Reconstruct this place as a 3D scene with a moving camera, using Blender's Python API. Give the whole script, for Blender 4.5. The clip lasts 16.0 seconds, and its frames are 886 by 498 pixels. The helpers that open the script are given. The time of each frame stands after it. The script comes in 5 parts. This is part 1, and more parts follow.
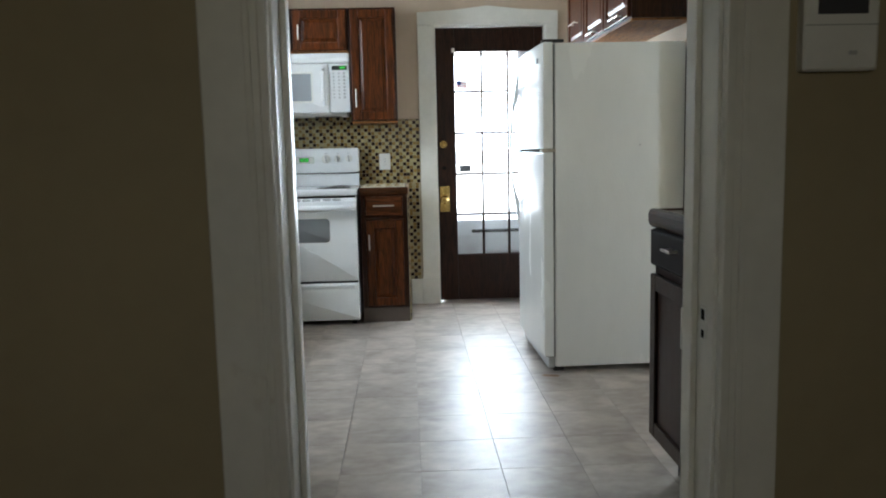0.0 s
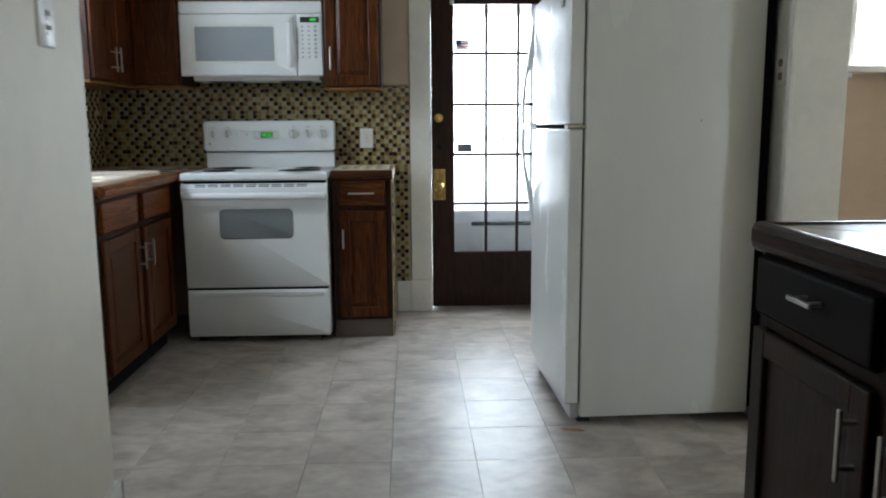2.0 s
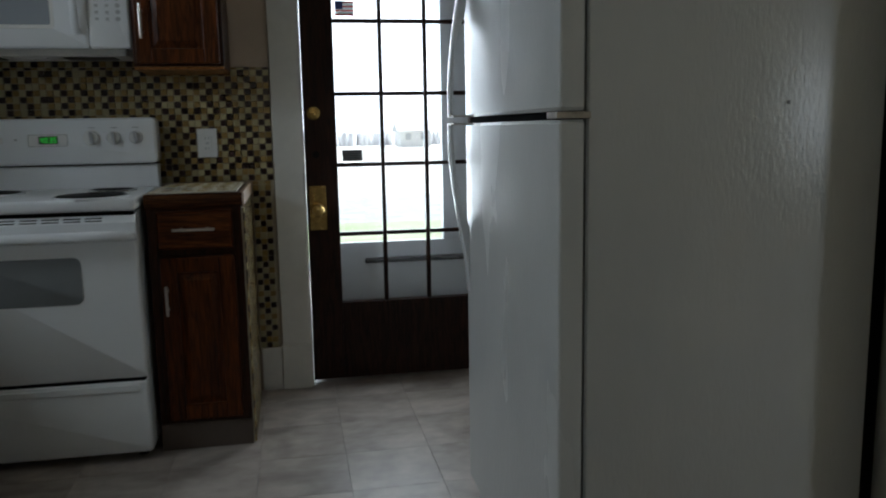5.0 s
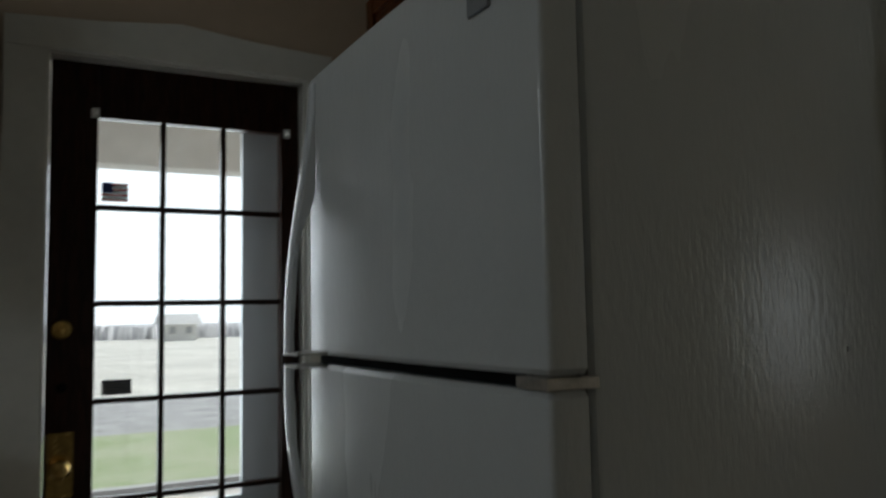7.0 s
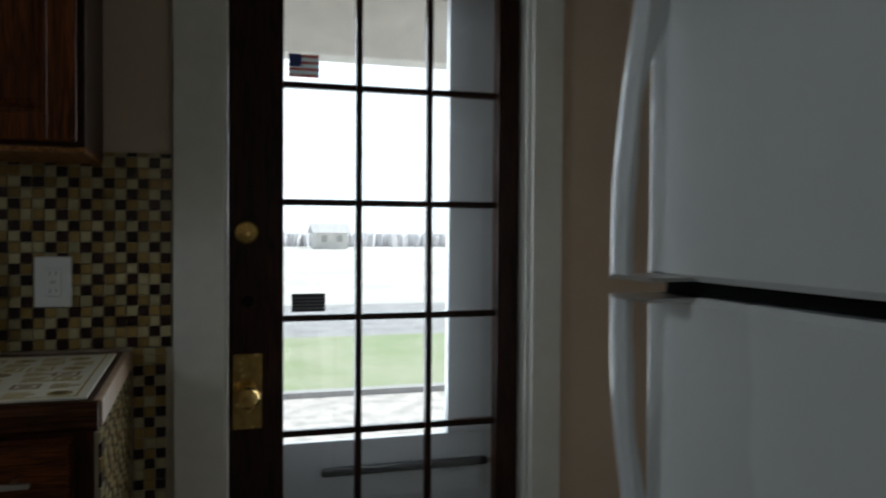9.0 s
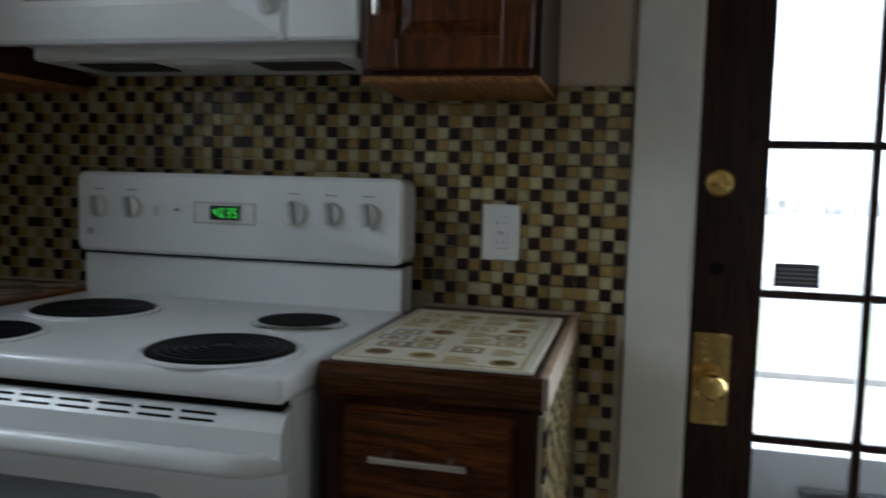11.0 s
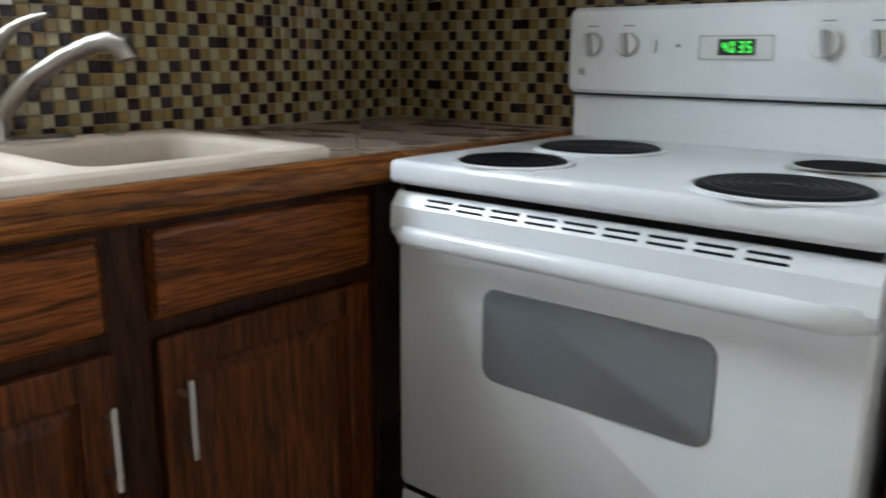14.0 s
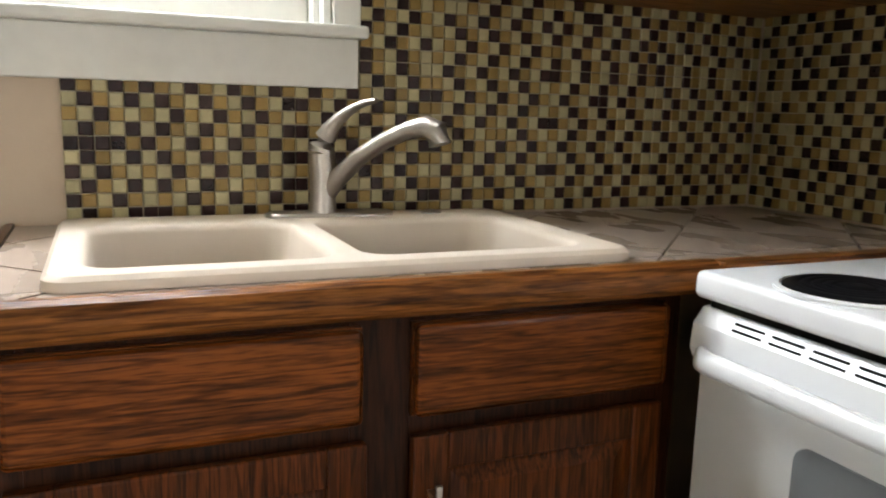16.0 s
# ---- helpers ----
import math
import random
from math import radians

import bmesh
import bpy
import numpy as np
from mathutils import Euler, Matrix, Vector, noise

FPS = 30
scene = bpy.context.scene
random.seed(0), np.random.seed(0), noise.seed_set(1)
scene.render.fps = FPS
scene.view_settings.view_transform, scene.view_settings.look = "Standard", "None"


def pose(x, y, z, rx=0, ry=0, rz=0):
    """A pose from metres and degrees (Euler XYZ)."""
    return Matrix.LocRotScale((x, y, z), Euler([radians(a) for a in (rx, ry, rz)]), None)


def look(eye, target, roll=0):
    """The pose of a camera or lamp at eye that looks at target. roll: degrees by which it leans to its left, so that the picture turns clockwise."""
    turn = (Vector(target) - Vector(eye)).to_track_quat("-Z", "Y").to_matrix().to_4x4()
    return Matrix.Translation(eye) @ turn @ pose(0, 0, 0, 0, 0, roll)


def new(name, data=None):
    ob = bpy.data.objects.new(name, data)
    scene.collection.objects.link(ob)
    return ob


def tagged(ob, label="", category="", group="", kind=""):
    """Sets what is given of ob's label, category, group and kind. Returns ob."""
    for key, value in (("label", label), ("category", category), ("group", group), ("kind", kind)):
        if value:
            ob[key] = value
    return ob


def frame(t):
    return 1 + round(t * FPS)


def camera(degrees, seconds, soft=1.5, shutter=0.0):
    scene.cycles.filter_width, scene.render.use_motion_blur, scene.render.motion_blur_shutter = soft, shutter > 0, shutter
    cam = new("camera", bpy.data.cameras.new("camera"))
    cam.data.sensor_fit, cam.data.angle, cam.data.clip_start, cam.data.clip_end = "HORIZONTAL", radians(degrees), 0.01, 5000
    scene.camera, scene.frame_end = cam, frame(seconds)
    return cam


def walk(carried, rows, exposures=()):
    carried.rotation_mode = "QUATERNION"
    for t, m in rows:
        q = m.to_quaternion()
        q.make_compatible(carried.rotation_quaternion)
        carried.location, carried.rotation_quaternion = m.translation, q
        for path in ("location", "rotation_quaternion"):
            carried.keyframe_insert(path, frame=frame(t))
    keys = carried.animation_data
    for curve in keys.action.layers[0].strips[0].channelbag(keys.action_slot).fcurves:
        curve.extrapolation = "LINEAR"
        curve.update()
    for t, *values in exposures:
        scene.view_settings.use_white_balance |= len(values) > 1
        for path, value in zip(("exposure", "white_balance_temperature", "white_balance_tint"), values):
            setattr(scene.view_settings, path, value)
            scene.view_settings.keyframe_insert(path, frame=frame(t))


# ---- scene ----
cam = camera(58.4, 16.0, soft=1.9, shutter=0.5)
PATH = [
    (0, (0.446, -1.216, 1.168), (0.53, 0.766, 0.916), -1.3),
    (0.5, (0.471, -0.934, 1.162), (0.575, 1.046, 0.899), -0.3),
    (1, (0.466, -0.627, 1.149), (0.682, 1.341, 0.868), -1.6),
    (1.5, (0.467, -0.405, 1.151), (0.625, 1.565, 0.843), -1.2),
    (2, (0.545, -0.158, 1.154), (0.624, 1.816, 0.845), -0.4),
    (2.5, (0.576, 0.039, 1.132), (0.748, 2.006, 0.814), -0.3),
    (3, (0.572, 0.235, 1.131), (0.78, 2.194, 0.786), -0.8),
    (3.2, (0.561, 0.306, 1.136), (0.738, 2.267, 0.784), -0.5),
    (5.3, (0.623, 1.369, 1.122), (1.03, 3.308, 0.85), -1.2),
    (5.5, (0.613, 1.408, 1.121), (1.044, 3.35, 0.917), -1.6),
    (6, (0.663, 1.661, 1.135), (1.12, 3.603, 1.0), -3.5),
    (6.5, (0.686, 1.891, 1.148), (1.304, 3.793, 1.119), -0.7),
    (7, (0.648, 2.059, 1.219), (1.560, 3.831, 1.386), -1.1),
    (7.5, (0.587, 2.161, 1.242), (1.63, 3.856, 1.441), -2.7),
    (8, (0.589, 2.305, 1.226), (1.522, 4.07, 1.332), -3.4),
    (8.2, (0.628, 2.385, 1.219), (1.482, 4.193, 1.303), -2.6),
    (10.5, (0.554, 3.03, 1.188), (0.458, 5.01, 0.921), 1.6),
    (11, (0.55, 3.054, 1.176), (0.089, 4.993, 1.016), 1.6),
    (11.5, (0.527, 3.034, 1.184), (-0.14, 4.915, 1.053), 0.5),
    (12, (0.519, 3.021, 1.191), (-0.353, 4.821, 1.178), -0.3),
    (12.5, (0.527, 3.009, 1.189), (-0.512, 4.717, 1.153), -0.1),
    (13, (0.499, 2.998, 1.145), (-0.672, 4.592, 0.848), -0.3),
    (13.5, (0.377, 3.038, 1.085), (-0.785, 4.597, 0.617), 0.1),
    (14, (0.273, 3.052, 1.086), (-0.975, 4.542, 0.61), 0.4),
    (14.5, (0.224, 3.054, 1.095), (-1.204, 4.376, 0.634), 1.3),
    (15, (0.21, 3.089, 1.109), (-1.378, 4.222, 0.665), 1.7),
    (15.5, (0.23, 3.166, 1.124), (-1.496, 4.101, 0.742), 1.4),
    (16, (0.239, 3.231, 1.133), (-1.57, 4.01, 0.787), 1.6),
]
walk(cam, [(t, look(eye, target, roll)) for t, eye, target, roll in PATH],
     exposures=[(0, 3.45, 5650, 4), (0.5, 3.20, 5650, 4), (1, 3.15, 5600, 4), (2, 3.00, 5600, 4), (3.2, 2.95, 5550, 4), (5.3, 1.15, 5750, 4), (6, 0.75, 5900, 4), (6.5, 0.40, 6000, 4), (7, 0.25, 6050, 4), (7.5, 0.75, 6000, 4), (8.2, 1.0, 5900, 4), (10.4, 0.25, 5800, 4), (11, 1.95, 5600, 4), (11.5, 2.85, 5600, 4), (12, 3.20, 5600, 4), (13.5, 3.40, 5650, 6), (14.5, 3.45, 5950, 8), (15, 3.55, 6200, 10), (16, 3.80, 6350, 10)])

# ---- light: an overcast day through two windows and a glazed door; added hall fill ----
world = bpy.data.worlds.new("sky")
scene.world = world
world.use_nodes = True
wn = world.node_tree
sky = wn.nodes.new("ShaderNodeTexSky")
sky.sky_type, sky.sun_disc = "NISHITA", False
sky.sun_elevation, sky.sun_rotation = radians(48), radians(79)
sky.air_density, sky.dust_density = 1.0, 7.0
hsv = wn.nodes.new("ShaderNodeHueSaturation")
hsv.inputs["Saturation"].default_value = 0.25
wn.links.new(sky.outputs[0], hsv.inputs["Color"])
wn.links.new(hsv.outputs[0], wn.nodes["Background"].inputs["Color"])
wn.nodes["Background"].inputs["Strength"].default_value = 0.10

sun_data = bpy.data.lights.new("sun", "SUN")
sun_data.energy, sun_data.angle, sun_data.color = 2.2, radians(20), (1.0, 0.96, 0.9)
sun = new("sun", sun_data)
sun.matrix_world = look((10, 2, 11.5), (0, 0, 0))


def window_light(name, eye, target, w, h, watts):
    d = bpy.data.lights.new(name, "AREA")
    d.shape, d.size, d.size_y, d.energy, d.color = "RECTANGLE", w, h, watts, (0.95, 0.98, 1.0)
    ob = new(name, d)
    ob.matrix_world = look(eye, target)
    return ob


window_light("sky_light_door", (1.12, 5.05, 1.25), (1.12, 3.0, 1.25), 0.6, 1.2, 5.6)
window_light("sky_light_nook", (3.2, 3.95, 1.9), (3.2, 1.5, 1.5), 1.0, 0.95, 18.0)
window_light("sky_light_east", (4.32, 0.56, 1.50), (2.0, 1.5, 1.4), 0.24, 0.75, 1.8)
window_light("sky_light_sink", (-1.48, 3.17, 1.96), (0.5, 3.17, 1.5), 0.68, 0.5, 4.6)
# Unseen warm fill lamp, added behind the viewpoint to brighten the hall.
window_light("hall_fill_light", (0.4, -2.72, 1.65), (0.5, 0.2, 1.2), 0.35, 0.6, 0.55).data.color = (1.0, 0.84, 0.58)

# ---- materials ----


def material(name, base, rough=0.5, metal=0.0, vary=0.12, scale=8.0, bump=0.0, bump_scale=120.0, spec=0.5, second=None, stretch=(1, 1, 1), per_object=0.0, stain=None, spread=(0.52, 0.88), warp=0.0):
    m = bpy.data.materials.new(name)
    m.use_nodes = True
    t = m.node_tree
    b = t.nodes["Principled BSDF"]
    b.inputs["Roughness"].default_value, b.inputs["Metallic"].default_value = rough, metal
    b.inputs["Specular IOR Level"].default_value = spec
    co = t.nodes.new("ShaderNodeTexCoord")
    mp = t.nodes.new("ShaderNodeMapping")
    mp.inputs["Scale"].default_value = stretch
    t.links.new(co.outputs["Object"], mp.inputs["Vector"])
    info = t.nodes.new("ShaderNodeObjectInfo")
    shift = t.nodes.new("ShaderNodeVectorMath")
    shift.operation = "ADD"
    big = t.nodes.new("ShaderNodeVectorMath")
    big.operation = "SCALE"
    big.inputs["Scale"].default_value = 37.0
    comb = t.nodes.new("ShaderNodeCombineXYZ")
    for k in range(3):
        t.links.new(info.outputs["Random"], comb.inputs[k])
    t.links.new(comb.outputs[0], big.inputs[0])
    t.links.new(mp.outputs[0], shift.inputs[0])
    t.links.new(big.outputs[0], shift.inputs[1])
    n1 = t.nodes.new("ShaderNodeTexNoise")
    n1.inputs["Scale"].default_value, n1.inputs["Detail"].default_value = scale, 5.0
    n2 = t.nodes.new("ShaderNodeTexNoise")
    n2.inputs["Scale"].default_value, n2.inputs["Detail"].default_value = scale * 7.3, 3.0
    n1.inputs["Distortion"].default_value = warp
    for n in (n1, n2):
        t.links.new(shift.outputs[0], n.inputs["Vector"])
    add = t.nodes.new("ShaderNodeMath")
    add.operation = "MULTIPLY_ADD"
    add.inputs[1].default_value = 0.4
    t.links.new(n2.outputs["Fac"], add.inputs[0])
    t.links.new(n1.outputs["Fac"], add.inputs[2])
    ramp = t.nodes.new("ShaderNodeValToRGB")
    lo = second or tuple(c * (1 - vary) for c in base)
    hi = base if second else tuple(min(1, c * (1 + vary)) for c in base)
    ramp.color_ramp.elements[0].position, ramp.color_ramp.elements[0].color = spread[0], (*lo, 1)
    ramp.color_ramp.elements[1].position, ramp.color_ramp.elements[1].color = spread[1], (*hi, 1)
    t.links.new(add.outputs[0], ramp.inputs["Fac"])
    out = ramp.outputs["Color"]
    if per_object:
        hs = t.nodes.new("ShaderNodeHueSaturation")
        mr = t.nodes.new("ShaderNodeMapRange")
        mr.inputs["To Min"].default_value, mr.inputs["To Max"].default_value = 1 - per_object, 1 + per_object
        t.links.new(info.outputs["Random"], mr.inputs["Value"])
        t.links.new(mr.outputs[0], hs.inputs["Value"])
        t.links.new(out, hs.inputs["Color"])
        out = hs.outputs["Color"]
    if stain:
        n3 = t.nodes.new("ShaderNodeTexNoise")
        n3.inputs["Scale"].default_value, n3.inputs["Detail"].default_value = stain[1], 6.0
        t.links.new(co.outputs["Object"], n3.inputs["Vector"])
        r3 = t.nodes.new("ShaderNodeValToRGB")
        r3.color_ramp.elements[0].position, r3.color_ramp.elements[0].color = stain[2], (0, 0, 0, 1)
        r3.color_ramp.elements[1].position, r3.color_ramp.elements[1].color = stain[2] + 0.12, (1, 1, 1, 1)
        mx = t.nodes.new("ShaderNodeMix")
        mx.data_type = "RGBA"
        t.links.new(n3.outputs["Fac"], r3.inputs["Fac"])
        t.links.new(r3.outputs["Color"], mx.inputs["Factor"])
        t.links.new(out, mx.inputs["A"])
        mx.inputs["B"].default_value = (*stain[0], 1)
        out = mx.outputs["Result"]
    t.links.new(out, b.inputs["Base Color"])
    rr = t.nodes.new("ShaderNodeMapRange")
    rr.inputs["To Min"].default_value, rr.inputs["To Max"].default_value = rough * 0.8, min(1, rough * 1.2)
    t.links.new(n1.outputs["Fac"], rr.inputs["Value"])
    t.links.new(rr.outputs[0], b.inputs["Roughness"])
    if bump:
        nb = t.nodes.new("ShaderNodeTexNoise")
        nb.inputs["Scale"].default_value, nb.inputs["Detail"].default_value = bump_scale, 3.0
        t.links.new(mp.outputs[0], nb.inputs["Vector"])
        bp = t.nodes.new("ShaderNodeBump")
        bp.inputs["Strength"].default_value, bp.inputs["Distance"].default_value = bump, 0.002
        t.links.new(nb.outputs["Fac"], bp.inputs["Height"])
        t.links.new(bp.outputs[0], b.inputs["Normal"])
    return m


def wood(name, axis, light, dark, rough=0.32, scale=9.0):
    """Stained oak, its grain along one axis."""
    stretch = [6.5, 6.5, 6.5]
    stretch[axis] = 0.42
    m = material(name, light, rough, 0, second=dark, scale=scale, stretch=stretch, bump=0.3, bump_scale=60, per_object=0.14, spec=0.2, warp=1.1, spread=(0.42, 0.82))
    t = m.node_tree
    b = t.nodes["Principled BSDF"]
    src = b.inputs["Base Color"].links[0].from_socket
    vec = [n for n in t.nodes if n.bl_idname == "ShaderNodeVectorMath" and n.operation == "ADD"][0].outputs[0]
    wave = t.nodes.new("ShaderNodeTexWave")
    wave.wave_type, wave.bands_direction = "BANDS", "DIAGONAL"
    wave.inputs["Scale"].default_value, wave.inputs["Distortion"].default_value = 4.2, 16.0
    wave.inputs["Detail"].default_value, wave.inputs["Detail Scale"].default_value = 3.5, 1.3
    pores = t.nodes.new("ShaderNodeTexNoise")
    pores.inputs["Scale"].default_value, pores.inputs["Detail"].default_value = 46.0, 3.0
    t.links.new(vec, wave.inputs["Vector"])
    t.links.new(vec, pores.inputs["Vector"])
    out = src
    for tex, lo, p0, p1 in ((wave, 0.50, 0.03, 0.42), (pores, 0.50, 0.34, 0.52)):
        r = t.nodes.new("ShaderNodeValToRGB")
        r.color_ramp.elements[0].position, r.color_ramp.elements[0].color = p0, (lo, lo * 0.92, lo * 0.85, 1)
        r.color_ramp.elements[1].position, r.color_ramp.elements[1].color = p1, (1, 1, 1, 1)
        t.links.new(tex.outputs["Fac"], r.inputs["Fac"])
        mx = t.nodes.new("ShaderNodeMix")
        mx.data_type, mx.blend_type = "RGBA", "MULTIPLY"
        mx.inputs["Factor"].default_value = 1.0
        t.links.new(out, mx.inputs["A"])
        t.links.new(r.outputs["Color"], mx.inputs["B"])
        out = mx.outputs["Result"]
    t.links.new(out, b.inputs["Base Color"])
    return m


OAK_L, OAK_D = (0.21, 0.060, 0.010), (0.034, 0.0095, 0.0025)
oak_z = wood("oak_upright", 2, (0.125, 0.034, 0.0062), (0.024, 0.0068, 0.002))
oak_y = wood("oak_along_y", 1, OAK_L, OAK_D)
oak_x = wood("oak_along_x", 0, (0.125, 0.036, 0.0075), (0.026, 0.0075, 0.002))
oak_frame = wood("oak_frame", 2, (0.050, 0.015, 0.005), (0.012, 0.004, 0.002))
# Beyond grain direction, trim_x is coloured far darker than trim_y.
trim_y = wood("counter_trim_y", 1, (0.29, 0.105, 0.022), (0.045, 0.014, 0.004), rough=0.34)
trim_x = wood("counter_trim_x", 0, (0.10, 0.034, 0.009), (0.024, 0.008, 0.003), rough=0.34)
raw_wood = wood("raw_underside_wood", 1, (0.34, 0.155, 0.045), (0.20, 0.08, 0.024), rough=0.5)
door_wood = wood("dark_door_wood", 2, (0.034, 0.012, 0.006), (0.010, 0.004, 0.0025), rough=0.36)
espresso = wood("espresso_wood", 2, (0.030, 0.013, 0.008), (0.010, 0.005, 0.004), rough=0.4)
espresso_drawer = material("espresso_drawer", (0.009, 0.007, 0.007), 0.5, spec=0.1, vary=0.3, scale=12)
wall_paint = material("beige_wall_paint", (0.52, 0.415, 0.31), 0.75, vary=0.05, scale=2.5, bump=0.12, bump_scale=180)
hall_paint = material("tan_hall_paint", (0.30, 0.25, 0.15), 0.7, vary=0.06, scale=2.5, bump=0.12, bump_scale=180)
cream_paint = material("cream_return_paint", (0.66, 0.62, 0.53), 0.6, vary=0.05, scale=2, bump=0.1, bump_scale=160)
trim_paint = material("white_trim_paint", (0.68, 0.67, 0.62), 0.38, vary=0.06, scale=4, bump=0.15, bump_scale=40, stain=((0.50, 0.45, 0.37), 9, 0.70))
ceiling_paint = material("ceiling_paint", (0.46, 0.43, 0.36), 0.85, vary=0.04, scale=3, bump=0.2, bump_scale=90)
enamel = material("white_enamel", (0.80, 0.82, 0.84), 0.22, vary=0.02, scale=3, bump=0.03, bump_scale=60)
oven_enamel = material("white_oven_enamel", (0.78, 0.80, 0.81), 0.36, vary=0.02, scale=2)
fridge_skin = material("fridge_textured_white", (0.72, 0.735, 0.725), 0.26, vary=0.03, scale=3, bump=0.4, bump_scale=110, stretch=(1, 1, 0.35))
fridge_grey = material("fridge_gasket_grey", (0.18, 0.18, 0.18), 0.5)
plastic_white = material("white_plastic", (0.72, 0.72, 0.70), 0.35, vary=0.03)
plastic_grey = material("grey_plastic", (0.42, 0.43, 0.44), 0.4, vary=0.05)
plastic_black = material("black_plastic", (0.012, 0.012, 0.013), 0.35)
# Near-black that puts the shade of holes, gaps and toe spaces into colour.
dark_gap = material("gap_shade_black", (0.008, 0.008, 0.008), 0.85, spec=0.08)
oven_glass = material("grey_oven_glass", (0.20, 0.215, 0.225), 0.12, vary=0.04, scale=2)
mw_glass = material("microwave_glass", (0.30, 0.33, 0.37), 0.06, vary=0.03, scale=2, spec=0.9)
burner_black = material("black_burner_cover", (0.007, 0.007, 0.008), 0.45, vary=0.3, spec=0.07)
coil_metal = material("coil_metal", (0.05, 0.045, 0.045), 0.45, 0.8)
chrome = material("chrome_drip_ring", (0.72, 0.72, 0.70), 0.15, 1.0, vary=0.05)
nickel = material("brushed_nickel", (0.44, 0.41, 0.37), 0.36, 1.0, vary=0.08, scale=30)
pull_metal = material("satin_bar_pull", (0.62, 0.60, 0.57), 0.30, 1.0, vary=0.06)
brass = material("worn_brass", (0.62, 0.42, 0.14), 0.26, 1.0, vary=0.2, scale=40)
sink_bone = material("bone_composite_sink", (0.66, 0.57, 0.47), 0.35, vary=0.03, scale=5)
grout = material("mosaic_grout", (0.40, 0.35, 0.25), 0.85, vary=0.08, scale=30)
tile_dark = material("dark_brown_glass_tile", (0.024, 0.011, 0.010), 0.2, spec=0.3, vary=0.3, scale=25, per_object=0.3)
tile_tan = material("tan_glass_tile", (0.28, 0.188, 0.062), 0.2, spec=0.3, vary=0.12, scale=25, per_object=0.2)
tile_cream = material("cream_glass_tile", (0.41, 0.36, 0.20), 0.2, spec=0.3, vary=0.08, scale=25, per_object=0.14)
stone_top = material("brown_stone_counter_tile", (0.37, 0.295, 0.24), 0.28, second=(0.30, 0.235, 0.185), scale=5, stretch=(1, 2.2, 1), per_object=0.12)
light_grout = material("light_counter_grout", (0.55, 0.50, 0.44), 0.8)
floor_vinyl = material("stone_look_vinyl", (0.47, 0.42, 0.375), 0.40, second=(0.22, 0.188, 0.162), scale=2.4, stretch=(1.0, 1.5, 1), per_object=0.06, spread=(0.42, 0.92), warp=1.6, spec=0.27, bump=0.05, bump_scale=50)
floor_joint = material("floor_joint", (0.33, 0.295, 0.26), 0.5)
hall_floor_mat = material("hall_floor_boards", (0.12, 0.07, 0.04), 0.4, vary=0.2, scale=5)
screen_green = bpy.data.materials.new("lit_green_digits")
screen_green.use_nodes = True
screen_green.node_tree.nodes["Principled BSDF"].inputs["Base Color"].default_value = (0.02, 0.1, 0.02, 1)
screen_green.node_tree.nodes["Principled BSDF"].inputs["Emission Color"].default_value = (0.12, 1.0, 0.08, 1)
screen_green.node_tree.nodes["Principled BSDF"].inputs["Emission Strength"].default_value = 0.13
glass = bpy.data.materials.new("window_glass")
glass.use_nodes = True
gt = glass.node_tree
gt.nodes.remove(gt.nodes["Principled BSDF"])
gmix, gtr, ggl = (gt.nodes.new(k) for k in ("ShaderNodeMixShader", "ShaderNodeBsdfTransparent", "ShaderNodeBsdfGlossy"))
ggl.inputs["Roughness"].default_value = 0.02
gmix.inputs[0].default_value = 0.05
gt.links.new(gtr.outputs[0], gmix.inputs[1])
gt.links.new(ggl.outputs[0], gmix.inputs[2])
gt.links.new(gmix.outputs[0], gt.nodes["Material Output"].inputs[0])
grass_mat = material("lawn", (0.23, 0.29, 0.15), 0.9, second=(0.32, 0.34, 0.23), scale=0.8, bump=0.5, bump_scale=20)
asphalt = material("asphalt", (0.30, 0.30, 0.30), 0.9, vary=0.2, scale=2)
concrete = material("porch_concrete", (0.36, 0.36, 0.36), 0.85, vary=0.12, scale=4)
storm_white = material("storm_door_white", (0.62, 0.66, 0.70), 0.45, vary=0.04)
bark = material("bark", (0.12, 0.09, 0.07), 0.9, vary=0.3)
field = material("tan_field", (0.50, 0.49, 0.45), 0.9, vary=0.15, scale=0.3)
gravel = material("pale_gravel", (0.46, 0.44, 0.41), 0.9, vary=0.25, scale=6, bump=0.6, bump_scale=30)
# Near-white for twigs: the outdoor glare is put into the colour.
far_twigs = material("glare_paled_twigs", (0.80, 0.80, 0.82), 0.9, vary=0.15)
siding = material("pale_siding", (0.78, 0.78, 0.76), 0.7, vary=0.06)
roof_mat = material("grey_shingles", (0.5, 0.5, 0.5), 0.9, vary=0.2)
paper = material("patterned_mat", (0.74, 0.71, 0.60), 0.4, second=(0.66, 0.62, 0.50), scale=30)
ink_brown = material("brown_print", (0.27, 0.16, 0.06), 0.45)
ink_dark = material("dark_print", (0.05, 0.05, 0.06), 0.45)
ink_olive = material("olive_print", (0.42, 0.31, 0.09), 0.45)
ink_grey = material("grey_print", (0.25, 0.26, 0.27), 0.5)
flag_red = material("flag_red", (0.45, 0.06, 0.05), 0.6)
flag_white = material("flag_white", (0.7, 0.7, 0.7), 0.6)
flag_blue = material("flag_blue", (0.03, 0.05, 0.2), 0.6)
sky_white = bpy.data.materials.new("bright_overcast_sky")
sky_white.use_nodes = True
sky_white.node_tree.nodes["Principled BSDF"].inputs["Base Color"].default_value = (0, 0, 0, 1)
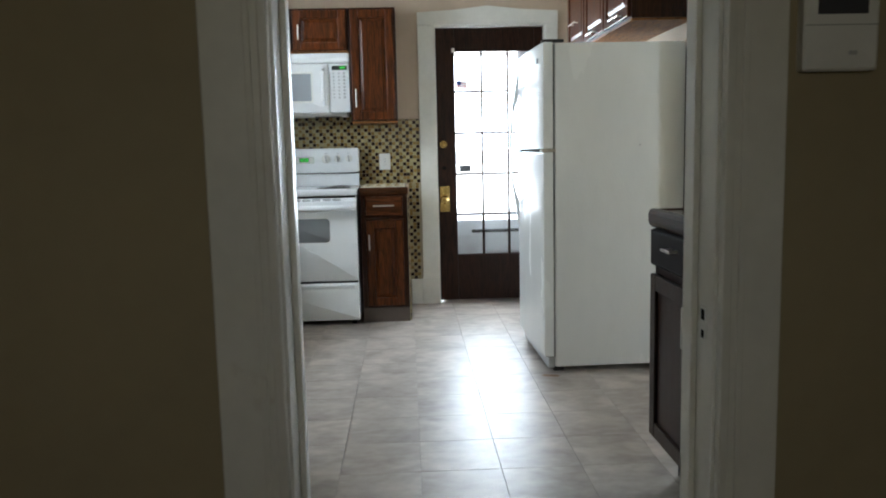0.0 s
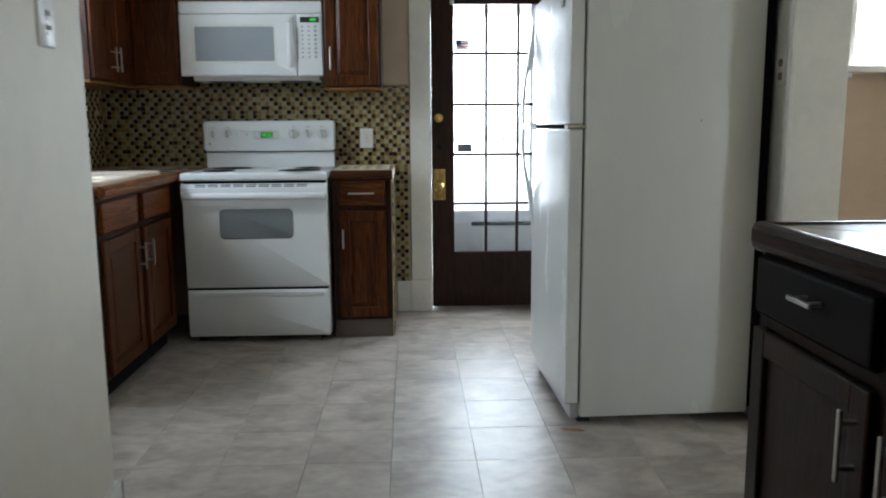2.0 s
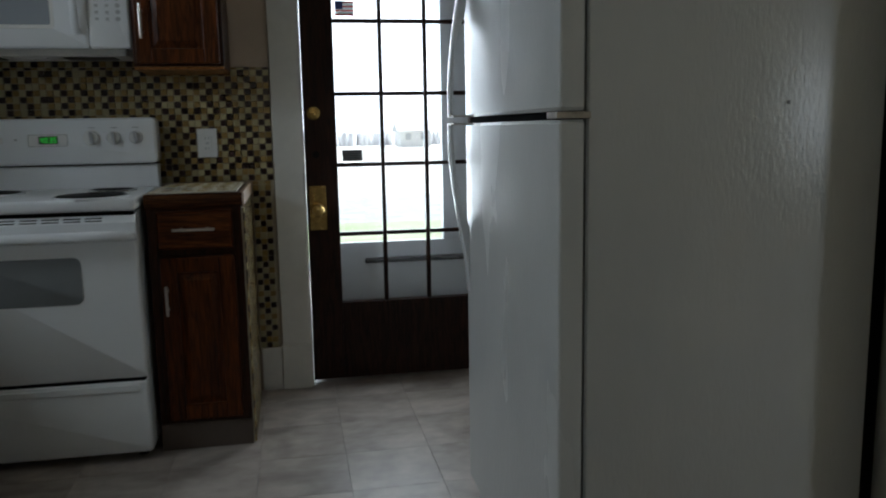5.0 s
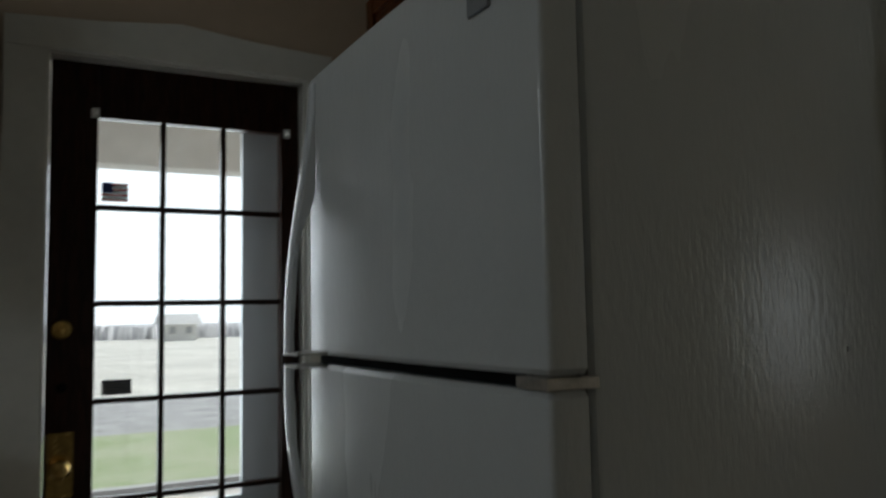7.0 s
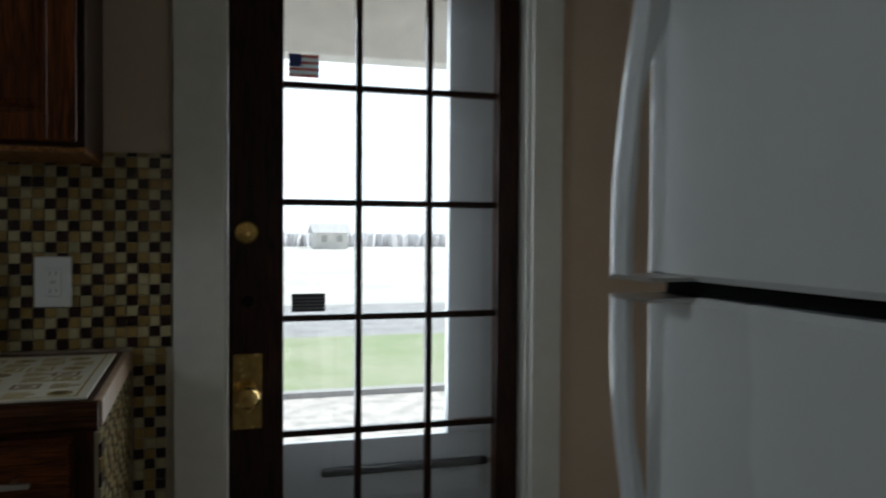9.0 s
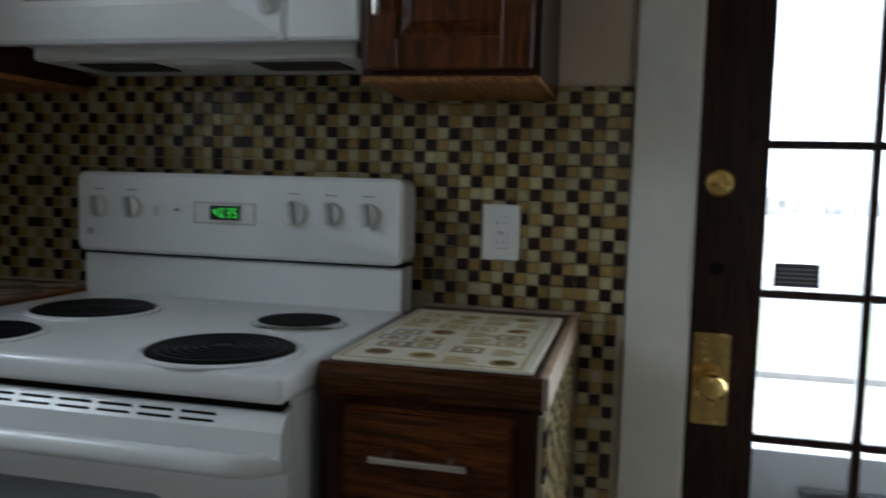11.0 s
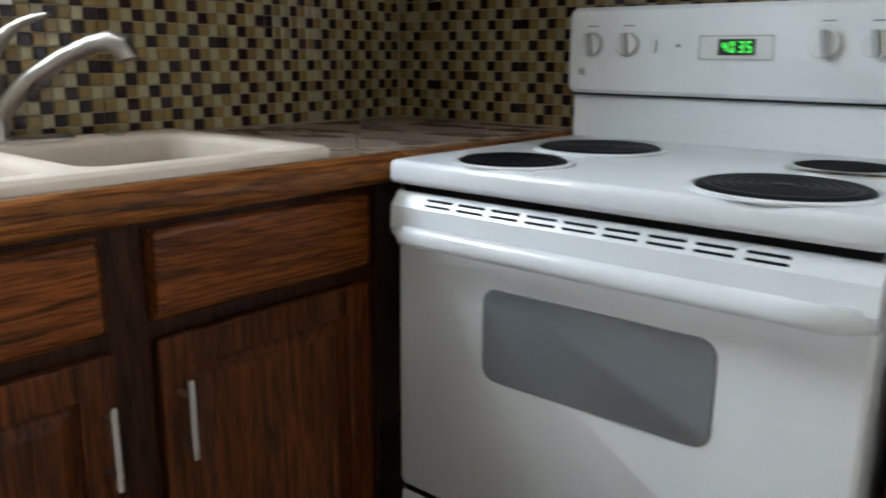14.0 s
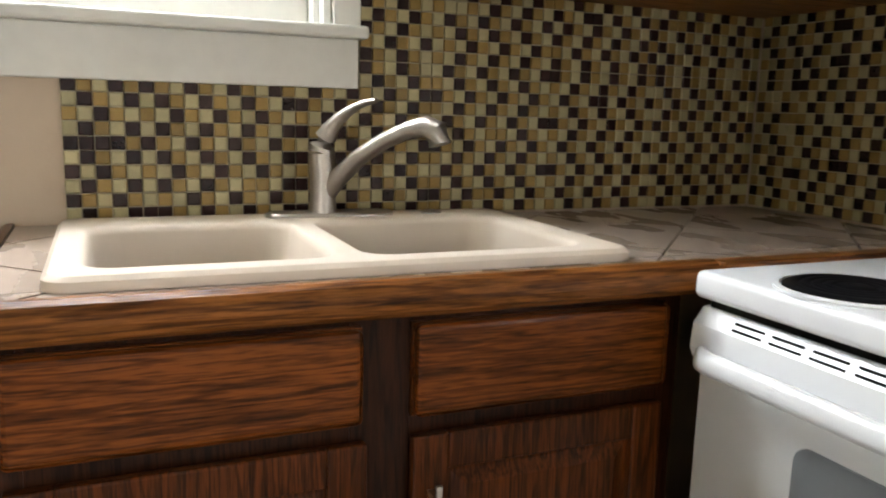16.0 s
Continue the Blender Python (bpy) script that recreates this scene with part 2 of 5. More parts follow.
sky_white.node_tree.nodes["Principled BSDF"].inputs["Emission Color"].default_value = (0.96, 0.98, 1.0, 1)
sky_white.node_tree.nodes["Principled BSDF"].inputs["Emission Strength"].default_value = 1.2
rust = material("rust_stain", (0.20, 0.09, 0.03), 0.7, second=(0.32, 0.25, 0.20), scale=25)

# ---- helpers for building ----
BASE = {}


def thing(name, loc, label, category, group="", rz=0.0, kind=""):
    ob = new(name)
    ob.empty_display_size = 0.05
    ob.matrix_world = pose(*loc, 0, 0, rz)
    BASE[ob.name] = pose(*loc, 0, 0, rz)
    return tagged(ob, label, category, group, kind)


def part(name, bm, mat, parent=None, label="", local=False, smooth=False, loc=None):
    """Links a bmesh, built in world places, as one mesh object under a thing or part."""
    base = BASE[parent.name] if parent is not None else (pose(*loc) if loc else Matrix.Identity(4))
    if not local:
        bm.transform(base.inverted())
    bmesh.ops.recalc_face_normals(bm, faces=bm.faces)
    me = bpy.data.meshes.new(name)
    bm.to_mesh(me)
    bm.free()
    for m in mat if isinstance(mat, (list, tuple)) else [mat]:
        me.materials.append(m)
    if smooth:
        me.polygons.foreach_set("use_smooth", [True] * len(me.polygons))
        me.set_sharp_from_angle(angle=radians(38))
    ob = new(name, me)
    if parent is not None:
        ob.parent = parent
    else:
        ob.matrix_world = base
    BASE[ob.name] = base
    if label:
        ob["label"] = label
    return ob


I4 = Matrix.Identity(4)
FACE_S = Matrix(((1, 0, 0, 0), (0, 0, -1, 0), (0, 1, 0, 0), (0, 0, 0, 1)))    # u = x, v = z, w = -y
FACE_E = Matrix(((0, 0, 1, 0), (1, 0, 0, 0), (0, 1, 0, 0), (0, 0, 0, 1)))     # u = y, v = z, w = +x
FACE_W = Matrix(((0, 0, -1, 0), (1, 0, 0, 0), (0, 1, 0, 0), (0, 0, 0, 1)))    # u = y, v = z, w = -x


def box(bm, x0, x1, y0, y1, z0, z1, bev=0.0, m=I4, seg=2):
    vs = [bm.verts.new(m @ Vector((x, y, z))) for x in (x0, x1) for y in (y0, y1) for z in (z0, z1)]
    fs = [bm.faces.new([vs[i] for i in f]) for f in ((0, 1, 3, 2), (4, 6, 7, 5), (0, 4, 5, 1), (2, 3, 7, 6), (0, 2, 6, 4), (1, 5, 7, 3))]
    bmesh.ops.recalc_face_normals(bm, faces=fs)
    if bev:
        es = {e for f in fs for e in f.edges}
        bmesh.ops.bevel(bm, geom=list(es), offset=bev, segments=seg, affect="EDGES", profile=0.5)
    return bm


def boxes(*rows, bev=0.0, m=I4):
    bm = bmesh.new()
    for r in rows:
        box(bm, *r, bev=bev, m=m)
    return bm


def tube(bm, pts, radii, n=12, cap=True):
    """A swept tube through points."""
    rings = []
    for i, p in enumerate(pts):
        p = Vector(p)
        d = (Vector(pts[min(i + 1, len(pts) - 1)]) - Vector(pts[max(i - 1, 0)])).normalized()
        side = d.cross(Vector((0.13, 0.21, 1.0)) if abs(d.z) < 0.9 else Vector((0, 1, 0))).normalized()
        up = side.cross(d)
        r = radii[i] if isinstance(radii, list) else radii
        ra, rb = r if isinstance(r, tuple) else (r, r)
        rings.append([bm.verts.new(p + side * ra * math.cos(2 * math.pi * k / n) + up * rb * math.sin(2 * math.pi * k / n)) for k in range(n)])
    for a, b in zip(rings, rings[1:]):
        for k in range(n):
            bm.faces.new((a[k], a[(k + 1) % n], b[(k + 1) % n], b[k]))
    if cap:
        bm.faces.new(rings[0][::-1])
        bm.faces.new(rings[-1])
    return bm


def lathe(bm, centre, profile, n=28, m=I4):
    """Turns (radius, height) pairs round an upright axis at centre, then maps by m."""
    rings = []
    for r, h in profile:
        rings.append([bm.verts.new(m @ (Vector(centre) + Vector((r * math.cos(2 * math.pi * k / n), r * math.sin(2 * math.pi * k / n), h)))) for k in range(n)])
    for a, b in zip(rings, rings[1:]):
        for k in range(n):
            bm.faces.new((a[k], a[(k + 1) % n], b[(k + 1) % n], b[k]))
    bm.faces.new(rings[0][::-1])
    bm.faces.new(rings[-1])
    return bm


def slab_round(bm, u0, u1, v0, v1, w0, w1, r, m, n=6, edge=0.0):
    """A plate with rounded corners in the u-v plane."""
    ring = []
    for cu, cv, a0 in ((u1 - r, v1 - r, 0), (u0 + r, v1 - r, 90), (u0 + r, v0 + r, 180), (u1 - r, v0 + r, 270)):
        for k in range(n + 1):
            a = radians(a0 + 90 * k / n)
            ring.append((cu + r * math.cos(a), cv + r * math.sin(a)))
    mid = ((u0 + u1) / 2, (v0 + v1) / 2)
    levels = [(w0, 0), (w1 - edge, 0)] + ([(w1, edge)] if edge else [])
    rings = []
    for w, inset in levels:
        ku, kv = 1 - 2 * inset / (u1 - u0), 1 - 2 * inset / (v1 - v0)
        rings.append([bm.verts.new(m @ Vector((mid[0] + (u - mid[0]) * ku, mid[1] + (v - mid[1]) * kv, w))) for u, v in ring])
    for a, b in zip(rings, rings[1:]):
        for k in range(len(ring)):
            bm.faces.new((a[k], a[(k + 1) % len(ring)], b[(k + 1) % len(ring)], b[k]))
    bm.faces.new(rings[0][::-1])
    bm.faces.new(rings[-1])
    return bm


def structure(name, bm, mat, label, category="wall"):
    return tagged(part(name, bm, mat), label, category, kind="structure")

# ---- the large structure ----
WY = 4.73          # stove wall
WX = -1.30         # sink wall
H = 2.45

structure("floor_base", boxes((-1.45, 4.2, 0.2, 4.9, -0.12, -0.006)), floor_joint, "grey vinyl floor bed under the kitchen", "floor")
structure("hall_floor", boxes((-1.6, 2.6, -2.6, 0.2, -0.12, 0.0)), hall_floor_mat, "dark wooden hall floor before the kitchen doorway", "floor")
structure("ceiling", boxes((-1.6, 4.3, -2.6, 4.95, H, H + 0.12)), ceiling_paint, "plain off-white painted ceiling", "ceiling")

DX0, DX1, DZ = 0.674, 1.475, 2.05
# stove wall with the opening for the back door
structure("wall_north", boxes((-1.45, DX0 - 0.02, WY, WY + 0.2, 0, H), (DX1 + 0.02, 2.07, WY, WY + 0.2, 0, H), (DX0 - 0.02, DX1 + 0.02, WY, WY + 0.2, DZ + 0.02, H)), wall_paint, "beige painted plaster wall behind the stove")
# sink wall with its window opening
SY0, SY1, SZ0, SZ1 = 2.78, 3.65, 1.285, 2.25
structure("wall_west", boxes((WX - 0.2, WX, 1.97, SY0, 0, H), (WX - 0.2, WX, SY1, WY + 0.2, 0, H), (WX - 0.2, WX, SY0, SY1, 0, SZ0), (WX - 0.2, WX, SY0, SY1, SZ1, H)), wall_paint, "beige painted plaster wall behind the sink")
# partition that narrows the way in
structure("wall_partition", boxes((-1.5, -0.295, 0.34, 1.97, 0, H)), cream_paint, "cream painted partition beside the doorway")
JX0, JX1, JZ = 0.222, 1.0, 2.06
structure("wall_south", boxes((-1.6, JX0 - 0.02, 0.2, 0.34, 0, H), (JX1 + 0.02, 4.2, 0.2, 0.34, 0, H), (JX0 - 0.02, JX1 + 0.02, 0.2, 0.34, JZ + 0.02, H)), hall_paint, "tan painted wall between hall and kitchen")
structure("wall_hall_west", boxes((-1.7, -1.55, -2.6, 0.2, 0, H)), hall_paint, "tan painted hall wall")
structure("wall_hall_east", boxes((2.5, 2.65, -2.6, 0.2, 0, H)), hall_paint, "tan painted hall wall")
# The opening in this wall is added for the hall fill lamp.
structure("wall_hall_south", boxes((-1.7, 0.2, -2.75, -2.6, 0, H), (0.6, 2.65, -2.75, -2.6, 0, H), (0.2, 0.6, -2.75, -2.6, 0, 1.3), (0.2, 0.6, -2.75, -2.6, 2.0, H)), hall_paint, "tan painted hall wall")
# stub wall beside the fridge, and the nook beyond it
structure("wall_stub", boxes((1.925, 2.07, 2.66, WY, 0, H)), wall_paint, "beige stub wall behind the refrigerator")
NY = 3.80
NX0, NX1, NZ0, NZ1 = 2.72, 3.72, 1.425, 2.3
structure("wall_nook", boxes((2.07, NX0, NY, NY + 0.2, 0, H), (NX1, 4.2, NY, NY + 0.2, 0, H), (NX0, NX1, NY, NY + 0.2, 0, NZ0), (NX0, NX1, NY, NY + 0.2, NZ1, H)), wall_paint, "beige wall under the high nook window")
structure("wall_east", boxes((4.2, 4.35, 0.2, 0.4, 0, H), (4.2, 4.35, 1.0, NY + 0.2, 0, H), (4.2, 4.35, 0.4, 1.0, 0, 1.0), (4.2, 4.35, 0.4, 1.0, 2.2, H)), wall_paint, "beige end wall of the nook")

# doorway lining and casings
structure("door_frame_1", boxes((JX0 - 0.02, JX0, 0.19, 0.35, 0, JZ), (JX1, JX1 + 0.02, 0.19, 0.35, 0, JZ), (JX0 - 0.02, JX1 + 0.02, 0.19, 0.35, JZ, JZ + 0.02),
                                (JX0, JX0 + 0.012, 0.27, 0.31, 0, JZ), (JX1 - 0.012, JX1, 0.27, 0.31, 0, JZ), bev=0.002), trim_paint, "white painted doorway lining with stops", "door frame")
for k, (a, b) in enumerate(((0.098, JX0 - 0.006), (JX1 + 0.006, 1.118))):
    for face, (y0, y1) in (("hall", (0.172, 0.19)), ("kitchen", (0.35, 0.368))):
        bm = boxes((a, b, y0, y1, 0, 2.2), bev=0.003)
        e = b if k == 0 else a
        s = -1 if k == 0 else 1
        yy0, yy1 = (y0 - 0.006, y0 + 0.002) if face == "hall" else (y1 - 0.002, y1 + 0.006)
        box(bm, min(e, e + s * 0.018), max(e, e + s * 0.018), yy0, yy1, 0, 2.2, bev=0.003)
        box(bm, min(e + s * 0.03, e + s * 0.042), max(e + s * 0.03, e + s * 0.042), yy0 + 0.001, yy1, 0, 2.2, bev=0.002)
        structure("casing", bm, trim_paint, "white painted door casing with beaded inner edge", "trim")
for y0, y1 in ((0.172, 0.19), (0.35, 0.368)):
    structure("casing_head", boxes((0.098, 1.118, y0, y1, 2.2, 2.32), bev=0.003), trim_paint, "white painted head casing above the doorway", "trim")
st = thing("strike_plate", (JX1 + 0.001, 0.235, 0.80), "small dull brass strike plate on the white jamb", "strike plate")
part("plate", boxes((JX1 - 0.0025, JX1 + 0.001, 0.22, 0.25, 0.80, 0.86)), trim_paint, st)
part("latch_hole", boxes((JX1 - 0.0035, JX1, 0.227, 0.243, 0.835, 0.855)), dark_gap, st)
part("screw_hole", boxes((JX1 - 0.0035, JX1, 0.229, 0.241, 0.80, 0.815)), dark_gap, st)

structure("baseboard", boxes((-0.295, -0.277, 0.34, 1.99, 0, 0.17), (-0.7, -0.277, 1.97, 1.99, 0, 0.17), bev=0.004), trim_paint, "white painted baseboard along the partition", "baseboard")
structure("baseboard_north", boxes((0.455, 0.545, WY - 0.018, WY, 0, 0.19), bev=0.003), trim_paint, "white painted baseboard beside the back door", "baseboard")
# white boards at the end of the stub wall
structure("trim_stub_side", boxes((1.90, 1.925, 2.66, 2.90, 0, H)), trim_paint, "white painted board on the stub wall", "trim")
structure("trim_stub_end", boxes((1.885, 2.09, 2.635, 2.66, 0.0, H), bev=0.003), trim_paint, "white painted board closing the stub wall", "trim")
structure("trim_stub_bead", boxes((1.878, 1.898, 2.628, 2.66, 0.0, H), bev=0.004), trim_paint, "white corner bead on the stub wall", "trim")
structure("plinth", boxes((1.872, 1.90, 2.635, 2.90, 0, 0.17), (1.872, 2.10, 2.612, 2.635, 0, 0.17), bev=0.004), trim_paint, "white painted plinth at the stub wall", "baseboard")

# ---- the back door ----
GX = [0.815, 1.015, 1.211, 1.408]
GZ = [0.36, 0.667, 0.972, 1.277, 1.583, 1.872]
YD = 4.775
dr = tagged(thing("door_1", ((DX0 + DX1) / 2, YD, 0), "dark brown wooden back door with fifteen glass panes, closed", "door"), kind="structure")
part("stile", boxes((DX0 + 0.003, GX[0], YD, YD + 0.044, 0.012, DZ - 0.004), bev=0.003), door_wood, dr)
part("stile", boxes((GX[3], DX1 - 0.003, YD, YD + 0.044, 0.012, DZ - 0.004), bev=0.003), door_wood, dr)
part("bottom_rail", boxes((GX[0], GX[3], YD + 0.001, YD + 0.043, 0.012, GZ[0]), bev=0.002), door_wood, dr)
part("top_rail", boxes((GX[0], GX[3], YD + 0.001, YD + 0.043, GZ[5], DZ - 0.004), bev=0.002), door_wood, dr)
for x in GX[1:3]:
    part("muntin", boxes((x - 0.009, x + 0.009, YD + 0.006, YD + 0.030, GZ[0], GZ[5]), bev=0.004), door_wood, dr)
for z in GZ[1:5]:
    for i in range(3):
        a = GX[i] + (0.009 if i else 0)
        b = GX[i + 1] - (0.009 if i < 2 else 0)
        part("muntin", boxes((a, b, YD + 0.007, YD + 0.029, z - 0.009, z + 0.009), bev=0.004), door_wood, dr)
for i in range(3):
    for j in range(5):
        p = part("pane", boxes((GX[i] + 0.002, GX[i + 1] - 0.002, YD + 0.020, YD + 0.023, GZ[j] + 0.002, GZ[j + 1] - 0.002)), glass, dr)
        p.visible_shadow = False
# knob with its tall plate, deadbolt, old keyhole
bm = bmesh.new()
slab_round(bm, 0.687, 0.761, 0.690, 0.885, -YD, -YD + 0.004, 0.006, FACE_S, edge=0.002)
pl = part("door_handle", bm, brass, dr, "worn brass knob on a tall brass plate")
bm = bmesh.new()
to_s = Matrix.Translation((0.724, YD - 0.003, 0.783)) @ FACE_S
lathe(bm, (0, 0, 0), [(0.021, 0), (0.021, 0.006), (0.010, 0.010), (0.009, 0.028), (0.016, 0.034), (0.027, 0.046), (0.028, 0.054), (0.022, 0.064), (0.008, 0.067)], m=to_s)
part("knob", bm, brass, pl, smooth=True)
bm = bmesh.new()
lathe(bm, (0, 0, 0), [(0.030, 0), (0.030, 0.004), (0.025, 0.010), (0.011, 0.011), (0.010, 0.014)], m=Matrix.Translation((0.722, YD, 1.197)) @ FACE_S)
db = part("deadbolt", bm, brass, dr, "round brass deadbolt rose", smooth=True)
part("thumb_turn", boxes((0.703, 0.741, YD - 0.022, YD - 0.013, 1.193, 1.201), bev=0.002), brass, db)
bm = bmesh.new()
lathe(bm, (0, 0, 0), [(0.015, 0), (0.015, 0.001), (0.004, 0.0012)], n=16, m=Matrix.Translation((0.724, YD, 1.02)) @ FACE_S)
part("plugged_hole", bm, dark_gap, dr)
for x, z in ((0.806, 1.885), (1.43, 1.872)):
    part("rod_bracket", boxes((x - 0.012, x + 0.012, YD - 0.003, YD, z - 0.016, z + 0.016), (x - 0.005, x + 0.005, YD - 0.022, YD, z - 0.005, z + 0.006), bev=0.001), plastic_white, dr, "small white curtain rod bracket")
# stickers on the glass
fl = thing("flag_sticker", (0.876, YD + 0.018, 1.60), "small striped flag sticker on the door glass", "sticker")
for k in range(7):
    z = 1.605 + k * 0.0086
    part("stripe", boxes((0.829, 0.908, YD + 0.0185, YD + 0.0195, z, z + 0.0082)), flag_red if k % 2 == 0 else flag_white, fl)
part("canton", boxes((0.829, 0.862, YD + 0.0175, YD + 0.0185, 1.632, 1.666)), flag_blue, fl)
nt = thing("notice_sticker", (0.885, YD + 0.018, 0.985), "dark rectangular notice sticker on the door glass", "sticker")
part("backing", boxes((0.838, 0.926, YD + 0.0180, YD + 0.0195, 0.988, 1.036)), ink_dark, nt)
for k in range(4):
    part("line", boxes((0.844, 0.920, YD + 0.0172, YD + 0.0180, 0.996 + k * 0.009, 0.999 + k * 0.009)), ink_grey, nt)
# casing round the back door, with a shallow peaked head
structure("jamb_left", boxes((DX0 - 0.02, DX0, WY - 0.004, WY + 0.12, 0, DZ + 0.02)), trim_paint, "white painted door jamb with chipped edge", "trim")
structure("jamb_right", boxes((DX1, DX1 + 0.02, WY - 0.004, WY + 0.12, 0, DZ + 0.02)), trim_paint, "white painted door jamb", "trim")
structure("jamb_head", boxes((DX0, DX1, WY - 0.004, WY + 0.12, DZ, DZ + 0.02)), trim_paint, "white painted door head jamb", "trim")
structure("casing_left", boxes((0.545, DX0 - 0.007, WY - 0.022, WY, 0.2, DZ + 0.01), (0.54, DX0 - 0.010, WY - 0.027, WY, 0, 0.2), bev=0.003), trim_paint, "white painted casing with plinth block beside the back door", "trim")
structure("casing_right", boxes((DX1 + 0.012, 1.575, WY - 0.022, WY, 0.2, DZ + 0.01), (DX1 + 0.01, 1.58, WY - 0.027, WY, 0, 0.2), bev=0.003), trim_paint, "white painted casing with plinth block beside the back door", "trim")
bm = bmesh.new()
ring = [(0.545, DZ + 0.01), (1.575, DZ + 0.01), (1.575, 2.15), (1.30, 2.165), (1.06, 2.192), (0.82, 2.165), (0.545, 2.15)]
f0 = [bm.verts.new((x, WY - 0.024, z)) for x, z in ring]
f1 = [bm.verts.new((x, WY, z)) for x, z in ring]
bm.faces.new(f0)
bm.faces.new(f1[::-1])
for k in range(len(ring)):
    bm.faces.new((f0[k], f0[(k + 1) % len(ring)], f1[(k + 1) % len(ring)], f1[k]))
structure("casing_head_peak", bm, trim_paint, "white painted head casing with a shallow peak", "trim")

# storm door outside
sd = thing("storm_door", (1.08, 4.90, 0), "white metal storm door with a solid lower panel", "door")
part("kick_panel", boxes((0.70, 1.46, 4.895, 4.915, -0.02, 0.612), bev=0.004), storm_white, sd)
part("stile", boxes((1.30, 1.47, 4.89, 4.92, 0.612, 2.05), bev=0.004), storm_white, sd)
part("stile", boxes((0.69, 0.755, 4.89, 4.92, 0.612, 2.05), bev=0.004), storm_white, sd)
part("closer_bar", boxes((0.93, 1.42, 4.868, 4.893, 0.515, 0.54), bev=0.008), plastic_black, sd, "dark horizontal closer tube")
part("closer_rod", boxes((1.30, 1.45, 4.875, 4.886, 0.52, 0.534), bev=0.003), nickel, sd)

# ---- sink window ----
w1 = tagged(thing("window_1", (WX - 0.08, (SY0 + SY1) / 2, SZ0), "white painted sash window above the sink", "window"), kind="structure")
part("window_frame", boxes((WX - 0.14, WX - 0.02, SY0, SY0 + 0.035, SZ0, SZ1), (WX - 0.14, WX - 0.02, SY1 - 0.035, SY1, SZ0, SZ1), (WX - 0.14, WX - 0.02, SY0 + 0.035, SY1 - 0.035, SZ1 - 0.035, SZ1), bev=0.003), trim_paint, w1)
part("sash", boxes((WX - 0.10, WX - 0.06, SY0 + 0.035, SY1 - 0.035, SZ0, SZ0 + 0.055), (WX - 0.10, WX - 0.06, SY0 + 0.035, SY0 + 0.075, SZ0 + 0.055, SZ1 - 0.035), (WX - 0.10, WX - 0.06, SY1 - 0.075, SY1 - 0.035, SZ0 + 0.055, SZ1 - 0.035), (WX - 0.10, WX - 0.06, SY0 + 0.075, SY1 - 0.075, 1.70, 1.75), bev=0.003), trim_paint, w1)
p = part("pane", boxes((WX - 0.083, WX - 0.080, SY0 + 0.075, SY1 - 0.075, SZ0 + 0.055, 1.705)), glass, w1)
p.visible_shadow = False
for y in (2.96, 3.13, 3.30, 3.47):
    part("muntin", boxes((WX - 0.095, WX - 0.065, y - 0.018, y + 0.018, 1.75, SZ1 - 0.035)), trim_paint, w1)
p = part("pane", boxes((WX - 0.083, WX - 0.080, SY0 + 0.075, SY1 - 0.075, 1.745, SZ1 - 0.035)), glass, w1)
p.visible_shadow = False
part("window_sill", boxes((WX - 0.06, WX + 0.045, SY0 - 0.13, SY1 + 0.060, 1.262, 1.286), bev=0.006), trim_paint, w1)
part("apron", boxes((WX, WX + 0.018, SY0 - 0.11, SY1 + 0.046, 1.168, 1.262), bev=0.003), trim_paint, w1)
part("side_casing", boxes((WX, WX + 0.02, SY1 - 0.004, SY1 + 0.050, 1.286, SZ1 + 0.1), bev=0.003), trim_paint, w1)
part("side_casing", boxes((WX, WX + 0.02, SY0 - 0.095, SY0 + 0.004, 1.286, SZ1 + 0.1), bev=0.003), trim_paint, w1)
part("head_casing", boxes((WX, WX + 0.022, SY0 + 0.004, SY1 - 0.004, SZ1 - 0.004, SZ1 + 0.1), bev=0.003), trim_paint, w1)
part("bead", boxes((WX - 0.02, WX + 0.008, SY1 - 0.022, SY1 - 0.006, 1.286, SZ1), bev=0.003), trim_paint, w1)

# ---- nook window with a bracketed shelf sill ----
w2 = tagged(thing("window_2", ((NX0 + NX1) / 2, NY + 0.08, NZ0), "bright white-framed nook window with a bracketed sill", "window"), kind="structure")
part("window_frame", boxes((NX0, NX0 + 0.03, NY - 0.02, NY + 0.14, NZ0, NZ1), (NX1 - 0.03, NX1, NY - 0.02, NY + 0.14, NZ0, NZ1), (NX0 + 0.03, NX1 - 0.03, NY - 0.02, NY + 0.14, NZ1 - 0.03, NZ1), bev=0.003), trim_paint, w2)
part("sash", boxes((NX0 + 0.03, NX1 - 0.03, NY + 0.05, NY + 0.09, NZ0, NZ0 + 0.03), (NX0 + 0.03, NX0 + 0.05, NY + 0.05, NY + 0.09, NZ0 + 0.03, NZ1 - 0.03), (NX1 - 0.05, NX1 - 0.03, NY + 0.05, NY + 0.09, NZ0 + 0.03, NZ1 - 0.03)), trim_paint, w2)
p = part("pane", boxes((NX0 + 0.05, NX1 - 0.05, NY + 0.066, NY + 0.070, NZ0 + 0.03, NZ1 - 0.03)), glass, w2)
p.visible_shadow = False
part("window_sill", boxes((NX0 - 0.09, NX1 + 0.09, NY - 0.15, NY + 0.05, NZ0 - 0.035, NZ0), bev=0.006), trim_paint, w2)
